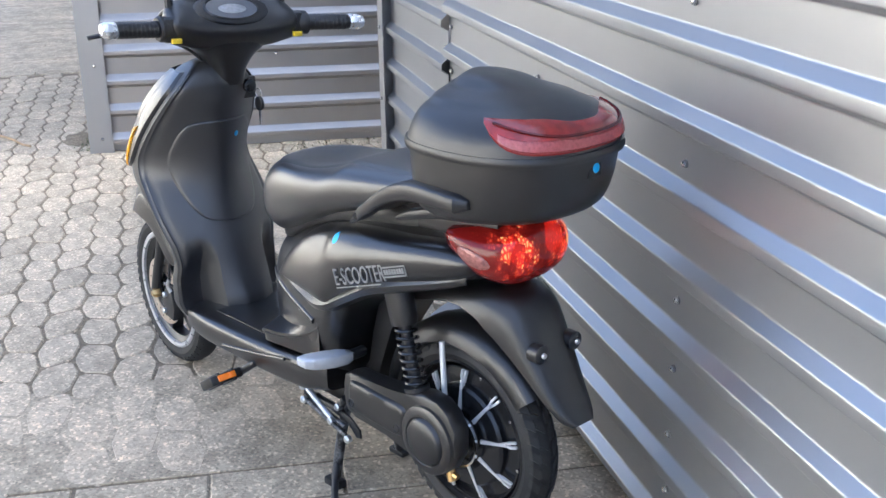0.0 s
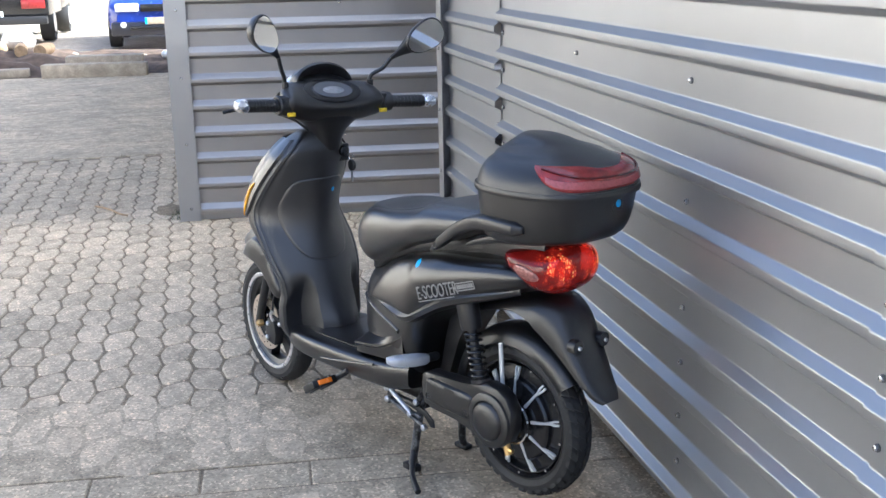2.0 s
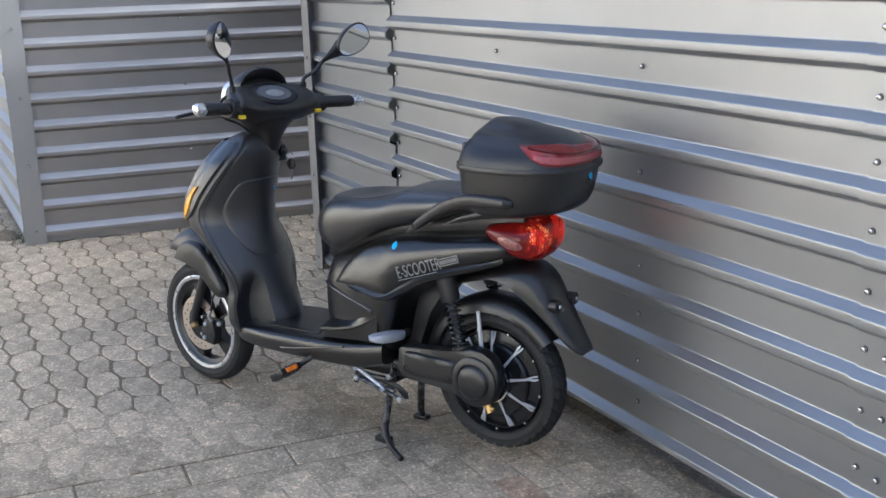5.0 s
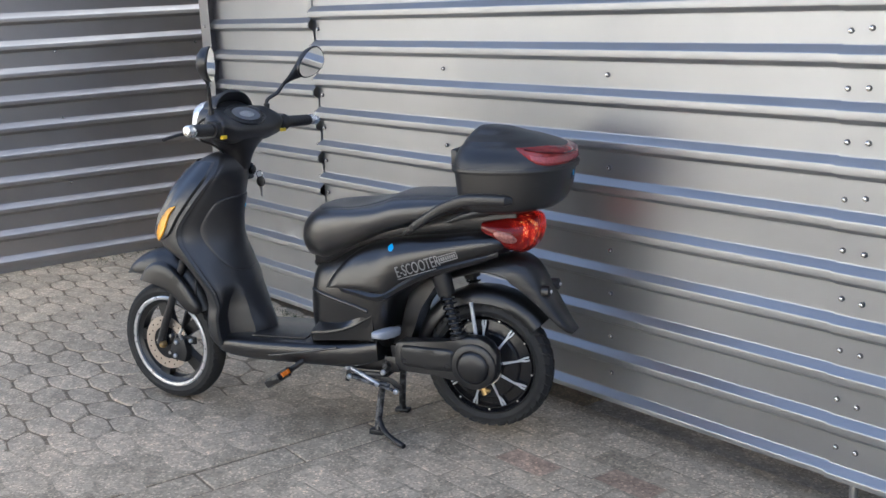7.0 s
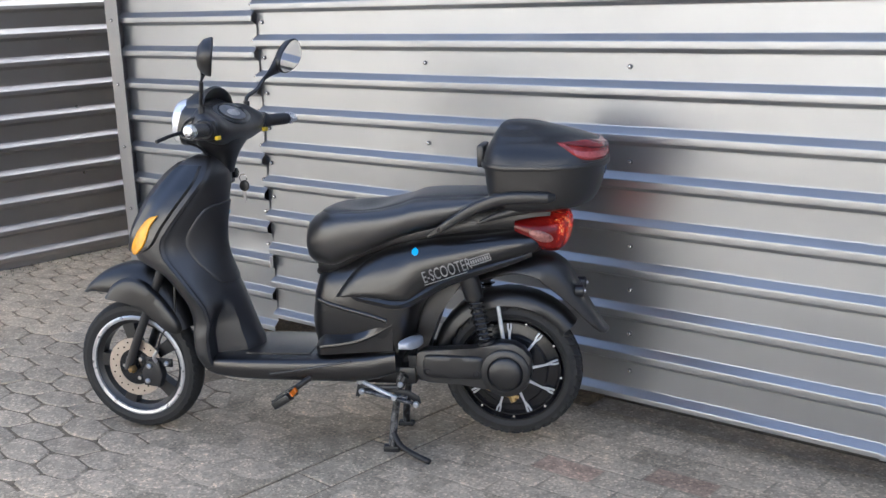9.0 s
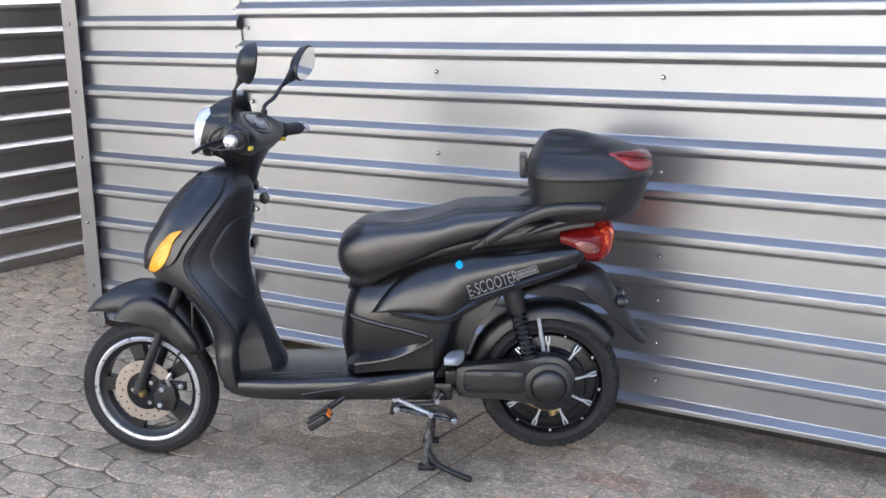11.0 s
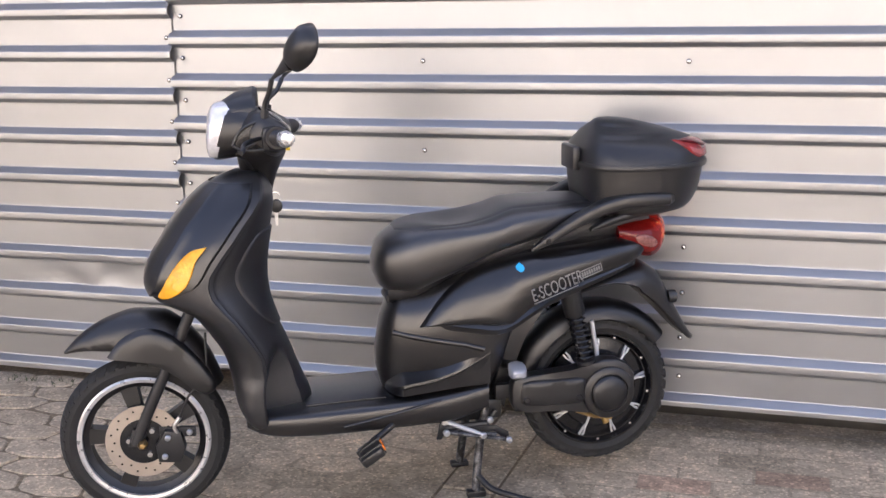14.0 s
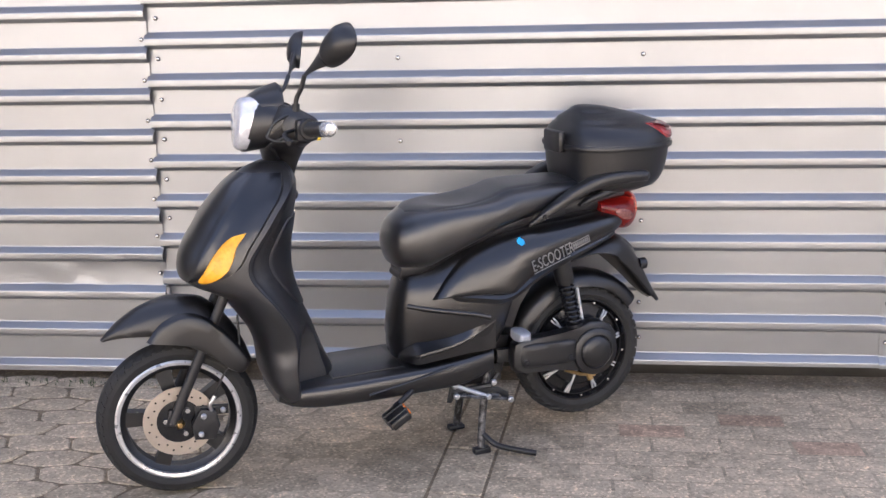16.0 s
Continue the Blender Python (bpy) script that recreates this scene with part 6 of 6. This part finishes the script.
pavement = thing("pavement", "grey interlocking concrete pavers with dark joints", "pavement", kind="structure")
paver_meshes = {}
for ph in (0, 1):
    for k in range(4):
        vs, fs = paver_data(ph)
        me = bpy.data.meshes.new("paver")
        me.from_pydata(vs, [], fs)
        me.materials.append(M_PAVER)
        paver_meshes[ph, k] = me
        me = me.copy()
        me.materials[0] = M_PAVER_W
        paver_meshes[ph, k + 4] = me
rest_v, rest_f = [], []


def add_rest(vs, fs, x, y, z, tx, ty, store_v, store_f):
    o = len(store_v)
    store_v.extend((a + x, b + y, c + z + a * tx + b * ty) for a, b, c in vs)
    store_f.extend(tuple(o + i for i in f) for f in fs)


for c in range(-36, 34):
    y = Y0 + (c + 0.5) * WID
    ph = c % 2
    for r in range(-22, 9):
        x = X0 + LEN / 2 - SLANT / 2 + ph * (0.45 * LEN) + r * LEN
        if x > 1.86 - 0.085 + 0.066 * (y + 1.585) or (y > -0.03 and x > -0.06) or (x < -1.36 and y > -1.21) or y > 2.2 or x < -3.58 or y < -5.2:
            continue
        worn = min(max((x - 1.05) / 0.5 + 0.5 * noise.noise((x * 2, y * 2, 0)), 0), 1)
        z = random.gauss(0, 0.0011 - 0.0008 * worn) - worn * 0.0006
        tx, ty = random.gauss(0, 0.006 - 0.0045 * worn), random.gauss(0, 0.008 - 0.006 * worn)
        if -0.80 < x < 1.85 and -1.95 < y < -0.05:
            ob = new("paver", paver_meshes[ph, random.randrange(4) + (4 if worn > random.uniform(0.3, 0.9) else 0)])
            ob.parent = pavement
            ob.matrix_world = pose(x, y, z, math.degrees(ty), -math.degrees(tx), 0)
        else:
            add_rest(*paver_data(ph), x, y, z, tx, ty, rest_v, rest_f)


def stuff(name, vs, fs, mat, parent, label):
    me = bpy.data.meshes.new(name)
    me.from_pydata(vs, [], fs)
    me.materials.append(mat)
    ob = new(name, me)
    ob.parent = parent
    return tagged(ob, label, kind="stuff")


stuff("outer_pavers", rest_v, rest_f, M_PAVER_J, pavement, "grey interlocking concrete pavers")


def slab_data(l, w, bev=0.004, depth=0.028, jit=0.0015):
    pts = [(-l / 2, -w / 2), (l / 2, -w / 2), (l / 2, w / 2), (-l / 2, w / 2)]
    pts = [(x + random.uniform(-jit, jit), y + random.uniform(-jit, jit)) for x, y in pts]
    inn = [(x - math.copysign(bev, x), y - math.copysign(bev, y)) for x, y in pts]
    vs = [(x, y, -depth) for x, y in pts] + [(x, y, -bev * 0.8) for x, y in pts] + [(x, y, 0) for x, y in inn]
    fs = [(8, 9, 10, 11)] + [(k * 4 + i, k * 4 + (i + 1) % 4, (k + 1) * 4 + (i + 1) % 4, (k + 1) * 4 + i) for k in (0, 1) for i in range(4)]
    return vs, fs


edging = thing("edging_strip", "row of flush grey concrete edging slabs", "edging", kind="structure")
for k in range(19):
    vs, fs = slab_data(0.144, 0.2995)
    me = bpy.data.meshes.new("slab")
    me.from_pydata(vs, [], fs)
    me.materials.append(M_SLAB)
    ob = new("slab", me)
    ob.parent = edging
    y = -0.868 + 0.1525 + 0.305 * (2 - k)
    if y > 0.0:
        continue
    ob.matrix_world = pose(1.960 + 0.066 * (y + 0.868) + 0.02, y, random.gauss(0, 0.001), random.gauss(0, 0.3), random.gauss(0, 0.3), -3.8)
worn_v, worn_f, red_v, red_f = [], [], [], []
apron = thing("apron", "worn rectangular concrete pavers along the steel wall", "pavement", kind="structure")
apron_meshes = []
for k in range(8):
    vs, fs = slab_data(0.1985, 0.0985, 0.003)
    me = bpy.data.meshes.new("worn_paver")
    me.from_pydata(vs, [], fs)
    me.materials.append(M_RED1 if k > 5 else M_PAVER_W)
    apron_meshes.append(me)
for i in range(30):
    for j in range(52):
        y = -0.03 - 0.1035 * (j + 0.5)
        x = 2.09 + 0.066 * (y + 0.87) + 0.2035 * (i + 0.5 + 0.5 * (j % 2)) + 0.01
        if x > 7.6 or x - 0.1 < 2.075 + 0.066 * (y + 0.868):
            continue
        z = -0.0002 + random.gauss(0, 0.0004)
        tx, ty = random.gauss(0, 0.002), random.gauss(0, 0.003)
        red = y > -0.75 and random.random() < 0.30 * (1 + y / 0.8)
        if x < 4.4 and y > -2.2:
            ob = new("worn_paver", apron_meshes[random.choice((6, 7)) if red else random.randrange(6)])
            ob.parent = apron
            ob.matrix_world = pose(x, y, z, math.degrees(ty), -math.degrees(tx), 0)
        else:
            add_rest(*slab_data(0.1985, 0.0985, 0.003), x, y, z, tx, ty, red_v if red else worn_v, red_f if red else worn_f)
stuff("worn_pavers", worn_v, worn_f, M_PAVER_R, apron, "worn grey pavers with gritty joints")
stuff("red_pavers", red_v, red_f, M_RED, apron, "worn reddish pavers")
far_v, far_f = [], []
for i in range(30):
    for j in range(60):
        x = -3.80 - 0.105 * j
        y = -1.32 - 0.205 * (i + 0.5 * (j % 2))
        add_rest(*slab_data(0.1046, 0.2046, 0.0012, 0.02, 0.0008), x, y, -0.006 + random.gauss(0, 0.0008), random.gauss(0, 0.003), random.gauss(0, 0.003), far_v, far_f)
far_p = thing("far_pavement", "grey rectangular pavers in the far yard", "pavement", kind="structure")
stuff("far_pavers", far_v, far_f, M_PAVER_J, far_p, "grey rectangular pavers")
gutter = thing("gutter_strip", "row of flush grey kerb slabs across the yard", "edging", kind="structure")
for k in range(14):
    vs, fs = slab_data(0.12, 0.49, 0.006)
    me = bpy.data.meshes.new("slab")
    me.from_pydata(vs, [], fs)
    me.materials.append(M_SLAB)
    ob = new("slab", me)
    ob.parent = gutter
    ob.matrix_world = pose(-3.67, -1.45 - 0.497 * k, 0.006, 0, 0, 0)
